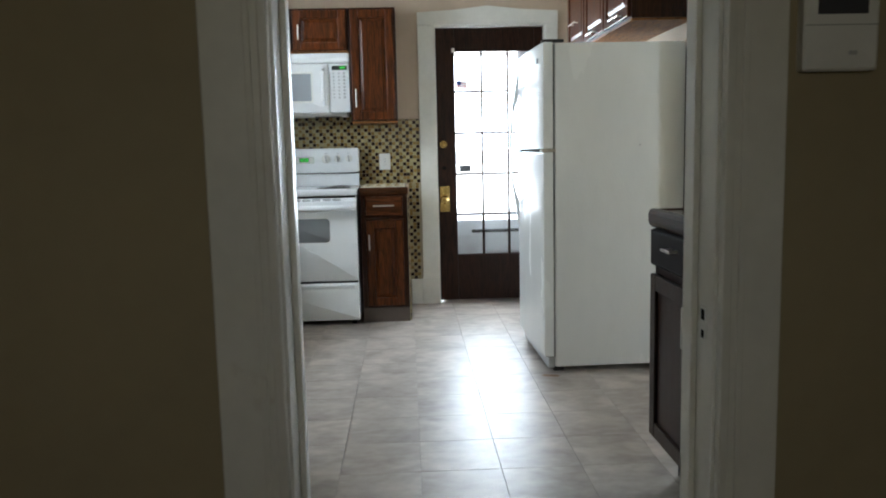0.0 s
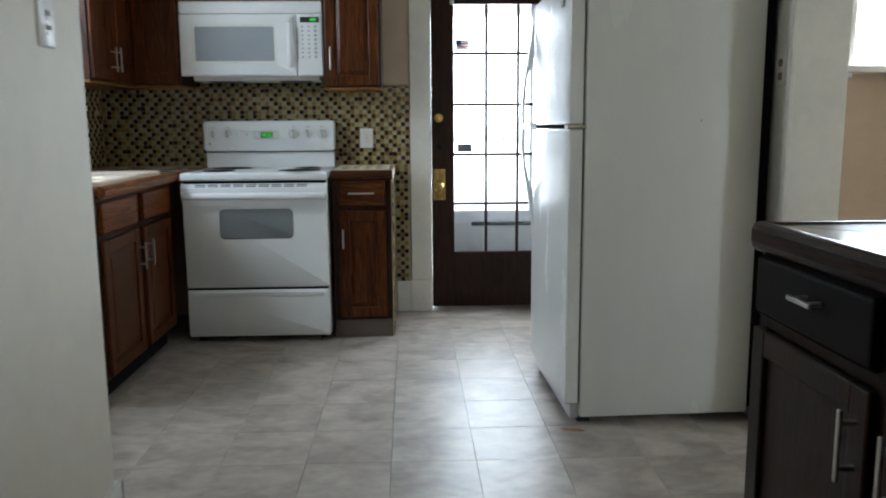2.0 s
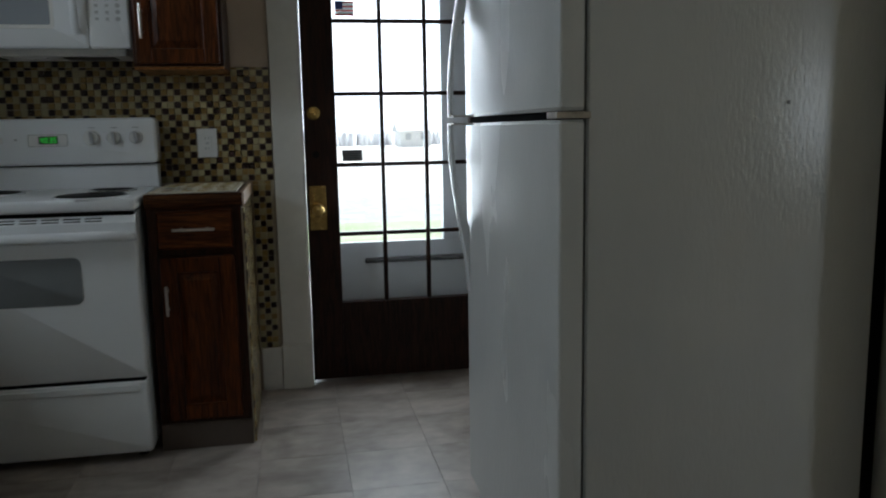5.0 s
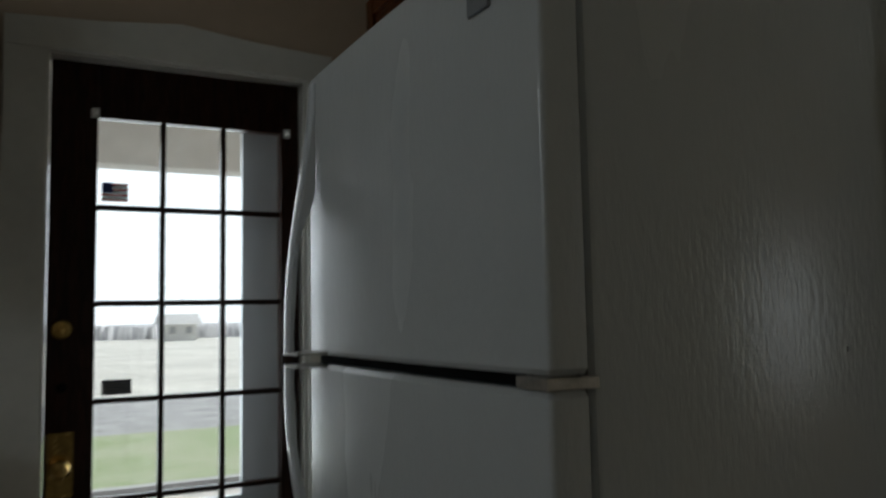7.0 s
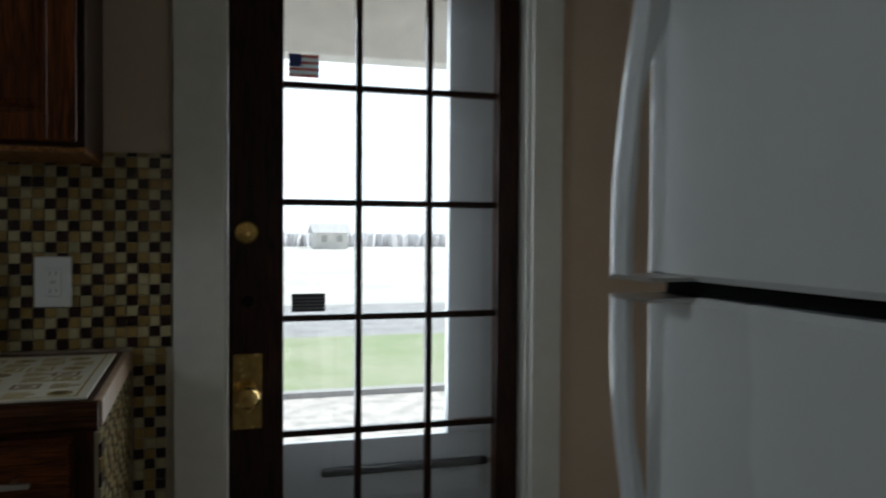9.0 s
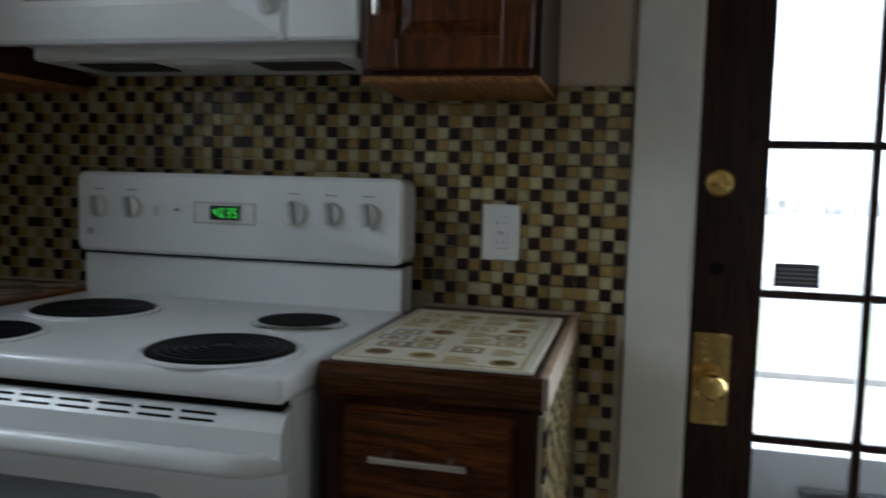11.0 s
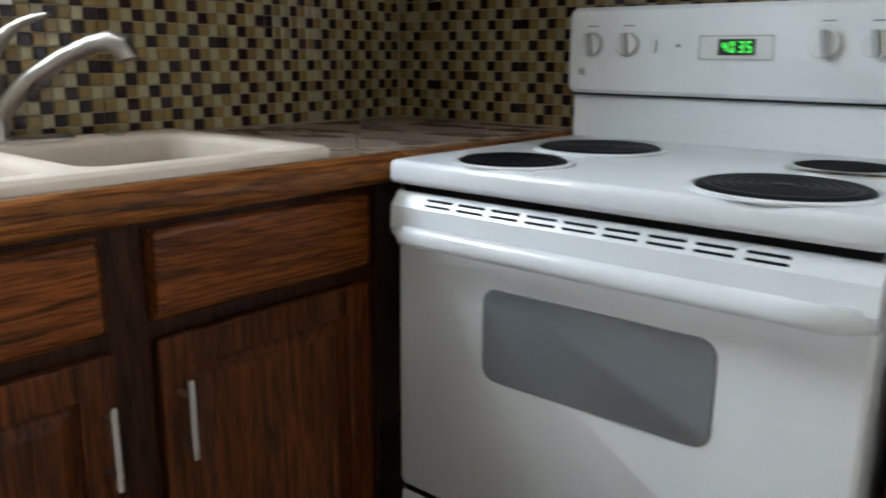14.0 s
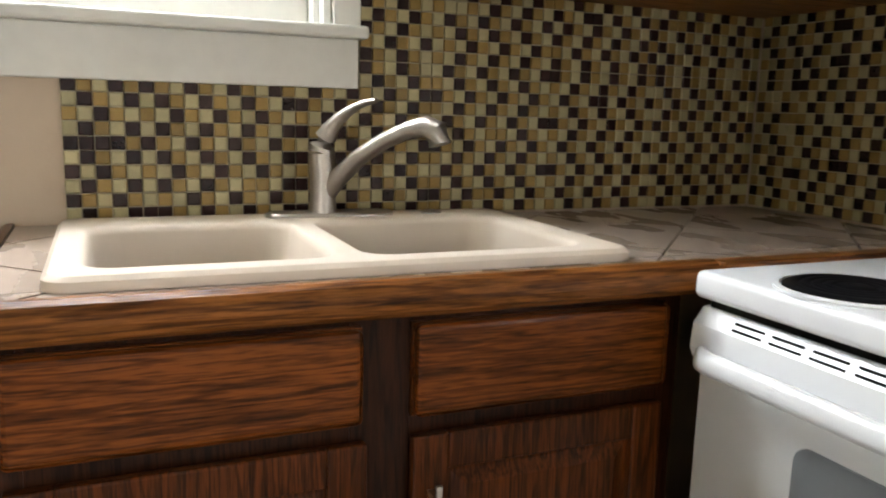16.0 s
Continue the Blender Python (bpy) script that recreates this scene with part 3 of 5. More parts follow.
for x in (NX0 - 0.05, (NX0 + NX1) / 2 - 0.02, NX1 + 0.05):
    bm = bmesh.new()
    prof = [(NY, NZ0 - 0.03), (NY - 0.13, NZ0 - 0.03), (NY - 0.13, NZ0 - 0.055), (NY - 0.085, NZ0 - 0.085), (NY - 0.05, NZ0 - 0.14), (NY - 0.035, NZ0 - 0.21), (NY - 0.03, NZ0 - 0.25), (NY, NZ0 - 0.26)]
    a = [bm.verts.new((x - 0.012, y, z)) for y, z in prof]
    b = [bm.verts.new((x + 0.012, y, z)) for y, z in prof]
    bm.faces.new(a)
    bm.faces.new(b[::-1])
    for k in range(len(prof)):
        bm.faces.new((a[k], a[(k + 1) % len(prof)], b[(k + 1) % len(prof)], b[k]))
    part("bracket", bm, trim_paint, w2, "white scrolled sill bracket")
vl = thing("window_valance", (3.30, NY - 0.03, 1.70), "dark purple cloth valance hanging in the nook window", "curtain")
bm = bmesh.new()
cols = 28
top = [bm.verts.new((NX0 + 0.18 + k * 0.027, NY - 0.035 + 0.012 * math.sin(k * 1.3), 2.26)) for k in range(cols)]
bot = [bm.verts.new((NX0 + 0.18 + k * 0.027, NY - 0.035 + 0.018 * math.sin(k * 1.3 + 0.4), 1.70 - 0.02 * math.sin(k * 0.7))) for k in range(cols)]
for k in range(cols - 1):
    bm.faces.new((top[k], top[k + 1], bot[k + 1], bot[k]))
bmesh.ops.solidify(bm, geom=bm.faces[:], thickness=0.004)
part("cloth", bm, material("dark_purple_cloth", (0.03, 0.022, 0.045), 0.9, vary=0.25, scale=30), vl, smooth=True)
bm = bmesh.new()
tube(bm, [(NX0 + 0.02, NY - 0.03, 2.262), (NX1 - 0.02, NY - 0.03, 2.262)], 0.007)
part("rod", bm, plastic_white, vl)


# ---- cabinets ----
def pull(bm, m, u, v, length, upright, w=0.0):
    """A flat bar pull on two posts."""
    h = length / 2
    if upright:
        box(bm, u - 0.005, u + 0.005, v - h, v + h, w + 0.026, w + 0.034, bev=0.0025, m=m)
        for s in (-1, 1):
            box(bm, u - 0.004, u + 0.004, v + s * h * 0.62 - 0.004, v + s * h * 0.62 + 0.004, w, w + 0.027, m=m)
    else:
        box(bm, u - h, u + h, v - 0.005, v + 0.005, w + 0.026, w + 0.034, bev=0.0025, m=m)
        for s in (-1, 1):
            box(bm, u + s * h * 0.62 - 0.004, u + s * h * 0.62 + 0.004, v - 0.004, v + 0.004, w, w + 0.027, m=m)
    return bm


def panel_door(parent, m, u0, u1, v0, v1, mats, handle=None, length=0.125, w=0.0, raised=True):
    """A framed door with a raised panel, 19 mm proud of the face."""
    frame_mat, panel_mat = mats
    s, t = 0.055, 0.019
    bm = bmesh.new()
    box(bm, u0 + s - 0.004, u1 - s + 0.004, v0 + s - 0.004, v1 - s + 0.004, w + 0.001, w + 0.008, m=m)
    if raised:
        g = 0.028
        o = [(u0 + s + 0.008, v0 + s + 0.008), (u1 - s - 0.008, v0 + s + 0.008), (u1 - s - 0.008, v1 - s - 0.008), (u0 + s + 0.008, v1 - s - 0.008)]
        i = [(u0 + s + g, v0 + s + g), (u1 - s - g, v0 + s + g), (u1 - s - g, v1 - s - g), (u0 + s + g, v1 - s - g)]
        a = [bm.verts.new(m @ Vector((*q, w + 0.008))) for q in o]
        b = [bm.verts.new(m @ Vector((*q, w + 0.016))) for q in i]
        bm.faces.new(b)
        for k in range(4):
            bm.faces.new((a[k], a[(k + 1) % 4], b[(k + 1) % 4], b[k]))
    d = part("door", bm, panel_mat, parent)
    for a, b in ((u0, u0 + s), (u1 - s, u1)):
        part("stile", box(bmesh.new(), a, b, v0, v1, w, w + t, bev=0.004, m=m), frame_mat, d)
    for a, b in ((v0, v0 + s), (v1 - s, v1)):
        part("rail", box(bmesh.new(), u0 + s - 0.001, u1 - s + 0.001, a, b, w + 0.0005, w + t - 0.0005, bev=0.004, m=m), frame_mat, d)
    if handle:
        part("handle", pull(bmesh.new(), m, handle[0], handle[1], length, handle[2], w + t), pull_metal, d, "satin metal bar handle")
    return d


def drawer(parent, m, u0, u1, v0, v1, mat, handle=None, length=0.125, w=0.0):
    bm = bmesh.new()
    box(bm, u0, u1, v0, v1, w, w + 0.010, m=m)
    box(bm, u0 + 0.001, u1 - 0.001, v0 + 0.001, v1 - 0.001, w + 0.010, w + 0.020, bev=0.0095, m=m, seg=3)
    d = part("drawer_front", bm, mat, parent)
    if handle:
        part("handle", pull(bmesh.new(), m, handle[0], handle[1], length, handle[2], w + 0.02), pull_metal, d, "satin metal bar handle")
    return d


MS = Matrix.Translation  # shorthand for placing a face plane
# sink base cabinet, with a recessed face
FX = -0.732
m = MS((FX, 0, 0)) @ FACE_E
sb = thing("sink_base_cabinet", (-1.0, 3.6, 0), "stained oak base cabinet under the sink with two drawer fronts", "cabinet")
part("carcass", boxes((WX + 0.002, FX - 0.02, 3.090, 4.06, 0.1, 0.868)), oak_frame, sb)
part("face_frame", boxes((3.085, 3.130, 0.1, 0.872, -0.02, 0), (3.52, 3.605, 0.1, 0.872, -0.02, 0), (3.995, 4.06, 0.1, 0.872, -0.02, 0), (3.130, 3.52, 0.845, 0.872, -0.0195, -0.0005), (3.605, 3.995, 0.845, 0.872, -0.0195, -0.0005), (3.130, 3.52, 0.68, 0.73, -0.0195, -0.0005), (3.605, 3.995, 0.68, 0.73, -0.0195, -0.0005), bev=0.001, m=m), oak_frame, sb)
# Toe space under the cabinet: its shade is given as near-black colour.
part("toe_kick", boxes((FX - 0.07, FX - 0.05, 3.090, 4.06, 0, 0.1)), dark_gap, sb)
drawer(sb, m, 3.108, 3.533, 0.718, 0.850, oak_y)
drawer(sb, m, 3.605, 4.025, 0.718, 0.850, oak_y)
panel_door(sb, m, 3.108, 3.54, 0.115, 0.690, (oak_z, oak_z), (3.515, 0.567, True), 0.125)
panel_door(sb, m, 3.605, 4.025, 0.115, 0.690, (oak_z, oak_z), (3.632, 0.567, True), 0.125)

# narrow cabinet between stove and door
NXA, NXB, NYF = 0.122, 0.438, 4.118
nb = thing("narrow_base_cabinet", (0.28, 4.42, 0), "narrow stained oak base cabinet beside the stove", "cabinet")
m = MS((0, NYF, 0)) @ FACE_S
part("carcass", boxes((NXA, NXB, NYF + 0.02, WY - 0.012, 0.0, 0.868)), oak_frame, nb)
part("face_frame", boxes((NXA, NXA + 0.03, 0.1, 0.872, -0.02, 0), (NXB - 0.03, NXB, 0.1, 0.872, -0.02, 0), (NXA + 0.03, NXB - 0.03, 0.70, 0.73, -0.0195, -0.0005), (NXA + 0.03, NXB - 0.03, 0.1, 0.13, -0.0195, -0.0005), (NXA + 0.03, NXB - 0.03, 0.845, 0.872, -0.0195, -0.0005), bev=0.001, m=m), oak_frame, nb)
part("toe_board", boxes((NXA, NXB, NYF + 0.0, NYF + 0.019, 0.0, 0.098)), material("grey_vinyl_base", (0.10, 0.075, 0.06), 0.6), nb)
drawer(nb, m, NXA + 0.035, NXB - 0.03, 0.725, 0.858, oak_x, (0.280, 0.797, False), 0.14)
panel_door(nb, m, NXA + 0.035, NXB - 0.03, 0.115, 0.70, (oak_z, oak_z), (0.178, 0.553, True), 0.105)

# peninsula base cabinet
PX, PY = 1.305, 1.495
m = MS((PX, 0, 0)) @ FACE_W
pb = thing("peninsula_cabinet", (1.65, 0.95, 0), "dark espresso base cabinet with two drawers and two doors", "cabinet")
part("carcass", boxes((PX + 0.02, 2.02, 0.372, PY, 0.13, 0.892)), espresso, pb)
part("face_frame", boxes((PY - 0.03, PY, 0.13, 0.894, -0.02, 0), (1.0, 1.06, 0.13, 0.894, -0.02, 0), (0.372, 0.57, 0.13, 0.894, -0.02, 0), (0.57, 1.0, 0.72, 0.745, -0.0195, -0.0005), (1.06, PY - 0.03, 0.72, 0.745, -0.0195, -0.0005), (0.57, 1.0, 0.875, 0.894, -0.0195, -0.0005), (1.06, PY - 0.03, 0.875, 0.894, -0.0195, -0.0005), bev=0.001, m=m), espresso, pb)
# Toe and plinth boards carry the shade near the floor as near-black.
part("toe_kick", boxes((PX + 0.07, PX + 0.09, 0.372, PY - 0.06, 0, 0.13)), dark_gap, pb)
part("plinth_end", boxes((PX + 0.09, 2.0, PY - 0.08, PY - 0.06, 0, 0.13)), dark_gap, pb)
drawer(pb, m, 1.052, PY - 0.004, 0.752, 0.876, espresso_drawer, (1.242, 0.828, False), 0.084)
drawer(pb, m, 0.555, 1.008, 0.752, 0.876, espresso_drawer, (0.75, 0.828, False), 0.084)
panel_door(pb, m, 1.052, PY, 0.138, 0.718, (espresso, espresso), (1.080, 0.616, True), 0.128, raised=False)
panel_door(pb, m, 0.555, 1.008, 0.138, 0.718, (espresso, espresso), (0.962, 0.616, True), 0.128, raised=False)

# ---- worktops: stone tile in a wooden edge ----


def bullnose(bm, a, b, out, z0, z1, depth=0.028):
    """A rounded wooden edge from a to b (x, y), bulging along out."""
    prof = [(0.0, z0), (depth * 0.55, z0), (depth * 0.85, z0 + 0.008), (depth, z0 + 0.022), (depth, z1 - 0.016), (depth * 0.8, z1 - 0.005), (depth * 0.45, z1), (0.0, z1)]
    rings = []
    for p in (a, b):
        rings.append([bm.verts.new((p[0] + out[0] * d, p[1] + out[1] * d, z)) for d, z in prof])
    n = len(prof)
    for k in range(n):
        bm.faces.new((rings[0][k], rings[0][(k + 1) % n], rings[1][(k + 1) % n], rings[1][k]))
    bm.faces.new(rings[0][::-1])
    bm.faces.new(rings[1])
    return bm


def diagonal_tiles(parent, mat, size, origin, top, rects):
    """Square tiles laid at 45 degrees and cut to each rectangle (x0, x1, y0, y1), with open joints."""
    c = math.sqrt(0.5)
    joint = 0.003
    for x0, x1, y0, y1 in rects:
        for i in range(-8, 9):
            for j in range(-8, 9):
                ring = []
                for a, b in ((joint, joint), (size - joint, joint), (size - joint, size - joint), (joint, size - joint)):
                    u, v = i * size + a, j * size + b
                    ring.append((origin[0] + (u - v) * c, origin[1] + (u + v) * c))
                for axis, bound, sign in ((0, x0, 1), (0, x1, -1), (1, y0, 1), (1, y1, -1)):
                    cut = []
                    for k in range(len(ring)):
                        p, q = ring[k - 1], ring[k]
                        dp, dq = sign * (p[axis] - bound), sign * (q[axis] - bound)
                        if dp * dq < 0:
                            f = dp / (dp - dq)
                            cut.append((p[0] + (q[0] - p[0]) * f, p[1] + (q[1] - p[1]) * f))
                        if dq >= 0:
                            cut.append(q)
                    ring = cut
                    if len(ring) < 3:
                        break
                if len(ring) < 3:
                    continue
                area = sum(ring[k - 1][0] * ring[k][1] - ring[k][0] * ring[k - 1][1] for k in range(len(ring))) / 2
                if abs(area) < 0.0001:
                    continue
                bm = bmesh.new()
                lo = [bm.verts.new((*p, top - 0.007)) for p in ring]
                hi = [bm.verts.new((*p, top)) for p in ring]
                bm.faces.new(hi)
                for k in range(len(ring)):
                    bm.faces.new((lo[k - 1], lo[k], hi[k], hi[k - 1]))
                part("tile", bm, mat, parent)


ZT = 0.915
ct = thing("sink_worktop", (-1.0, 3.9, 0.87), "brown stone tiled worktop with an oak edge, cut for the sink", "worktop")
SKX0, SKX1, SKY0, SKY1 = -1.235, -0.735, 3.160, 3.970
part("bed", boxes((WX + 0.003, SKX0 + 0.02, 3.085, WY - 0.012, 0.872, ZT - 0.007), (SKX1 - 0.02, -0.705, 3.085, WY - 0.012, 0.872, ZT - 0.007), (SKX0 + 0.02, SKX1 - 0.02, 3.085, SKY0 + 0.02, 0.872, ZT - 0.007), (SKX0 + 0.02, SKX1 - 0.02, SKY1 - 0.02, WY - 0.012, 0.872, ZT - 0.007)), light_grout, ct)
diagonal_tiles(ct, stone_top, 0.305, (-1.02, 4.30), ZT, [(SKX1 - 0.018, -0.707, 3.087, WY - 0.014), (WX + 0.012, SKX1 - 0.020, SKY1 - 0.018, WY - 0.014), (WX + 0.012, SKX1 - 0.020, 3.087, SKY0 + 0.018), (WX + 0.012, SKX0 + 0.018, SKY0 + 0.020, SKY1 - 0.020)])
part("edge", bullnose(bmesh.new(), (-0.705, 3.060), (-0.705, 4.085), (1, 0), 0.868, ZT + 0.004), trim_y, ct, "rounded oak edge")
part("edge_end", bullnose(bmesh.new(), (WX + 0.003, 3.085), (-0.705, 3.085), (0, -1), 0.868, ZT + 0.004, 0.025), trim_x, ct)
part("edge_stove", boxes((-0.705, -0.668, 4.085, WY - 0.012, 0.872, ZT + 0.003), bev=0.003), trim_y, ct)

nt2 = thing("narrow_worktop", (0.28, 4.4, 0.87), "small wooden worktop with a dark rear strip", "worktop")
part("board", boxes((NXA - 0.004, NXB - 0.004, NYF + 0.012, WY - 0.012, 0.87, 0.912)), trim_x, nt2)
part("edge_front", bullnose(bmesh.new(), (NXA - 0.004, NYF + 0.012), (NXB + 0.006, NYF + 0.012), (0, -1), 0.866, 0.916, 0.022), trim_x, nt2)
part("edge_side", boxes((NXB - 0.004, NXB + 0.012, NYF + 0.012, WY - 0.012, 0.868, 0.916), bev=0.004), material("pale_worn_edge", (0.42, 0.30, 0.20), 0.5, vary=0.2, scale=30), nt2)
mt = thing("patterned_tray_mat", (0.28, 4.38, 0.913), "cream printed mat with brown motifs on the narrow worktop", "mat")
part("sheet", boxes((NXA + 0.01, NXB - 0.012, NYF + 0.01, WY - 0.12, 0.917, 0.923), bev=0.002), paper, mt)
rnd = random.Random(5)
MX, MY = NXA + 0.018, NYF + 0.018
for k, (a, b, c, d) in enumerate(((0, 0.27, 0, 0.004), (0, 0.27, 0.458, 0.462), (0, 0.004, 0.004, 0.458), (0.266, 0.27, 0.004, 0.458))):
    part("border", boxes((MX + a, MX + b, MY + c, MY + d, 0.9231, 0.9235)), ink_olive, mt)
for i in range(4):
    for j in range(7):
        x, y = MX + 0.008 + i * 0.062 + rnd.uniform(0, 0.022), MY + 0.010 + j * 0.062 + rnd.uniform(0, 0.022)
        kind = rnd.randrange(3)
        ink = rnd.choice((ink_brown, ink_olive, ink_olive, ink_grey))
        if kind == 0:
            for a, b, c, d in ((0, 0.048, 0, 0.005), (0, 0.048, 0.036, 0.041), (0, 0.006, 0.005, 0.036), (0.042, 0.048, 0.005, 0.036)):
                part("motif", boxes((x + a, x + b, y + c, y + d, 0.9231, 0.9236)), ink, mt)
            part("motif", slab_round(bmesh.new(), x + 0.014, x + 0.034, y + 0.012, y + 0.028, 0.9231, 0.9236, 0.006, I4, n=3), rnd.choice((ink_brown, ink_olive)), mt)
        elif kind == 1:
            for q in range(3):
                part("motif", slab_round(bmesh.new(), x, x + rnd.uniform(0.03, 0.052), y + q * 0.016, y + q * 0.016 + 0.008, 0.9231, 0.9236, 0.003, I4, n=3), ink, mt)
        else:
            bm = bmesh.new()
            lathe(bm, (x + 0.024, y + 0.022, 0.9231), [(0.021, 0), (0.021, 0.0005), (0.013, 0.0005), (0.013, 0)], n=16)
            part("motif", bm, ink, mt)
            part("motif", slab_round(bmesh.new(), x + 0.018, x + 0.030, y + 0.016, y + 0.028, 0.9231, 0.9236, 0.005, I4, n=3), ink_brown, mt)

ZP = 0.938
pt = thing("peninsula_worktop", (1.65, 0.95, 0.89), "glossy brown stone tiled worktop with a dark wooden edge", "worktop")
part("bed", boxes((PX + 0.012, 2.06, 0.372, 1.508, 0.894, ZP - 0.007)), light_grout, pt)
pen_tile = material("glossy_peninsula_tile", (0.22, 0.17, 0.14), 0.12, second=(0.12, 0.085, 0.065), scale=6, per_object=0.1)
diagonal_tiles(pt, pen_tile, 0.305, (1.52, 1.30), ZP, [(PX + 0.014, 2.058, 0.374, 1.506)])
dark_edge = wood("dark_edge_wood", 1, (0.040, 0.018, 0.011), (0.012, 0.006, 0.004))
part("edge", bullnose(bmesh.new(), (PX + 0.012, 0.372), (PX + 0.012, 1.533), (-1, 0), 0.878, ZP + 0.004), dark_edge, pt)
part("edge_end", bullnose(bmesh.new(), (PX + 0.012, 1.508), (2.06, 1.508), (0, 1), 0.878, ZP + 0.004, 0.025), dark_edge, pt)

# ---- wall cabinets ----


def wall_cabinet(label, lo, hi, face, plane, doors, under=True, handles=None, mats=(oak_z, oak_z), length=0.125):
    """A wall cabinet: lo, hi corners; doors as (u0, u1, v0, v1, handle)."""
    c = thing("wall_cabinet", ((lo[0] + hi[0]) / 2, (lo[1] + hi[1]) / 2, lo[2]), label, "cabinet", "kitchen wall cabinets")
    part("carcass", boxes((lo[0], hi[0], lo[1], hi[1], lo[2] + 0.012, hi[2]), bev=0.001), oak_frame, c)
    part("underside", boxes((lo[0] + 0.002, hi[0] - 0.002, lo[1] + 0.002, hi[1] - 0.002, lo[2], lo[2] + 0.011)), raw_wood, c, "pale unstained wood underside")
    for u0, u1, v0, v1, hd in doors:
        panel_door(c, plane @ face, u0, u1, v0, v1, mats, hd, length)
    return c


ZU = 1.372
wall_cabinet("stained oak wall cabinet in the corner with two tall doors", (WX + 0.003, 3.83, ZU), (-1.0, WY - 0.003, 2.14), FACE_E, MS((-1.0, 0, 0)), [(3.84, 4.098, ZU + 0.02, 2.13, (4.074, 1.498, True)), (4.112, 4.418, ZU + 0.02, 2.13, (4.138, 1.500, True))])
wall_cabinet("narrow stained oak wall cabinet next to the microwave", (-0.997, 4.42, ZU), (-0.730, WY - 0.003, 2.14), FACE_S, MS((0, 4.42, 0)), [(-0.975, -0.738, ZU + 0.02, 2.13, None)])
wall_cabinet("low stained oak wall cabinet above the microwave", (-0.728, 4.42, 1.842), (0.062, WY - 0.003, 2.14), FACE_S, MS((0, 4.42, 0)), [(-0.70, -0.333, 1.855, 2.125, (-0.372, 1.975, True)), (-0.318, 0.05, 1.855, 2.125, (-0.275, 1.975, True))], length=0.1)
wall_cabinet("tall stained oak wall cabinet above the outlet", (0.066, 4.42, 1.356), (0.388, WY - 0.003, 2.14), FACE_S, MS((0, 4.42, 0)), [(0.078, 0.374, 1.376, 2.125, (0.107, 1.525, True))])
rc = wall_cabinet("stained oak wall cabinet above the refrigerator", (1.60, 2.86, 1.79), (1.922, 4.40, 2.25), FACE_W, MS((1.60, 0, 0)), [(2.875, 3.36, 1.81, 2.235, (3.05, 1.83, False)), (3.38, 3.86, 1.81, 2.235, (3.6, 1.83, False)), (3.88, 4.385, 1.81, 2.235, (4.1, 1.96, False))], length=0.2)

# ---- stove ----
SX0, SX1, SYF = -0.657, 0.107, 4.03
sv = thing("stove", ((SX0 + SX1) / 2, 4.37, 0), "white electric coil stove with black burner covers", "stove")
part("body", boxes((SX0 + 0.006, SX1 - 0.006, SYF + 0.035, 4.68, 0.03, 0.872), bev=0.004), oven_enamel, sv)
# Black plate behind the oven door, so the gaps round it show as shade.
part("recess", boxes((SX0 + 0.012, SX1 - 0.012, SYF + 0.012, SYF + 0.036, 0.045, 0.870)), dark_gap, sv)
for x in (SX0 + 0.05, SX1 - 0.05):
    for y in (4.12, 4.62):
        bm = bmesh.new()
        lathe(bm, (x, y, 0), [(0.018, 0), (0.018, 0.012), (0.01, 0.014), (0.01, 0.032)], n=12)
        part("foot", bm, plastic_black, sv)
bm = bmesh.new()
box(bm, SX0, SX1, SYF - 0.014, 4.61, 0.874, 0.915, bev=0.011, seg=3)
ck = part("cooktop", bm, enamel, sv, smooth=True)


def burner(x, y, r, covered):
    bm = bmesh.new()
    if covered:
        lathe(bm, (x, y, 0.915), [(r + 0.012, 0.0), (r + 0.012, 0.003), (r + 0.004, 0.005), (r + 0.004, 0.001)], n=40)
        rg = part("drip_ring", bm, chrome if not covered else enamel, ck, smooth=True)
        bm = bmesh.new()
        prof = [(r, 0.0), (r, 0.005), (r - 0.006, 0.008)]
        k = r - 0.02
        while k > 0.02:
            prof += [(k + 0.004, 0.0085), (k, 0.0060), (k - 0.004, 0.0085)]
            k -= 0.014
        lathe(bm, (x, y, 0.915), prof, n=40)
        part("burner_cover", bm, burner_black, rg, "ridged black burner cover", smooth=True)
    else:
        lathe(bm, (x, y, 0.915), [(r + 0.016, 0.0), (r + 0.016, 0.003), (r + 0.010, 0.007), (r + 0.002, 0.007), (r - 0.004, 0.002), (r * 0.5, 0.0012)], n=40)
        rg = part("drip_ring", bm, chrome, ck, "chrome drip bowl rim", smooth=True)
        bm = bmesh.new()
        # Flat black disc: the empty hole's depth and shade are put into colour.
        lathe(bm, (x, y, 0.915), [(r + 0.004, 0.0018), (r + 0.003, 0.0068), (r - 0.004, 0.0072), (0.01, 0.0073)], n=36)
        part("drip_bowl", bm, dark_gap, rg, "flat black disc for the shade in the empty burner hole", smooth=True)


burner(-0.461, 4.386, 0.112, True)
burner(-0.471, 4.119, 0.088, True)
burner(-0.049, 4.136, 0.112, True)
burner(-0.037, 4.400, 0.074, False)
# oven door
m = MS((0, SYF + 0.005, 0)) @ FACE_S
bm = bmesh.new()
slab_round(bm, SX0 + 0.004, SX1 - 0.004, 0.303, 0.79, -0.035, 0.0, 0.012, m, edge=0.006)
od = part("oven_door", bm, oven_enamel, sv, smooth=True)
bm = bmesh.new()
slab_round(bm, -0.464, -0.078, 0.566, 0.724, -0.002, 0.003, 0.026, m, edge=0.0015)
part("window", bm, oven_glass, od, "grey tinted oven window", smooth=True)
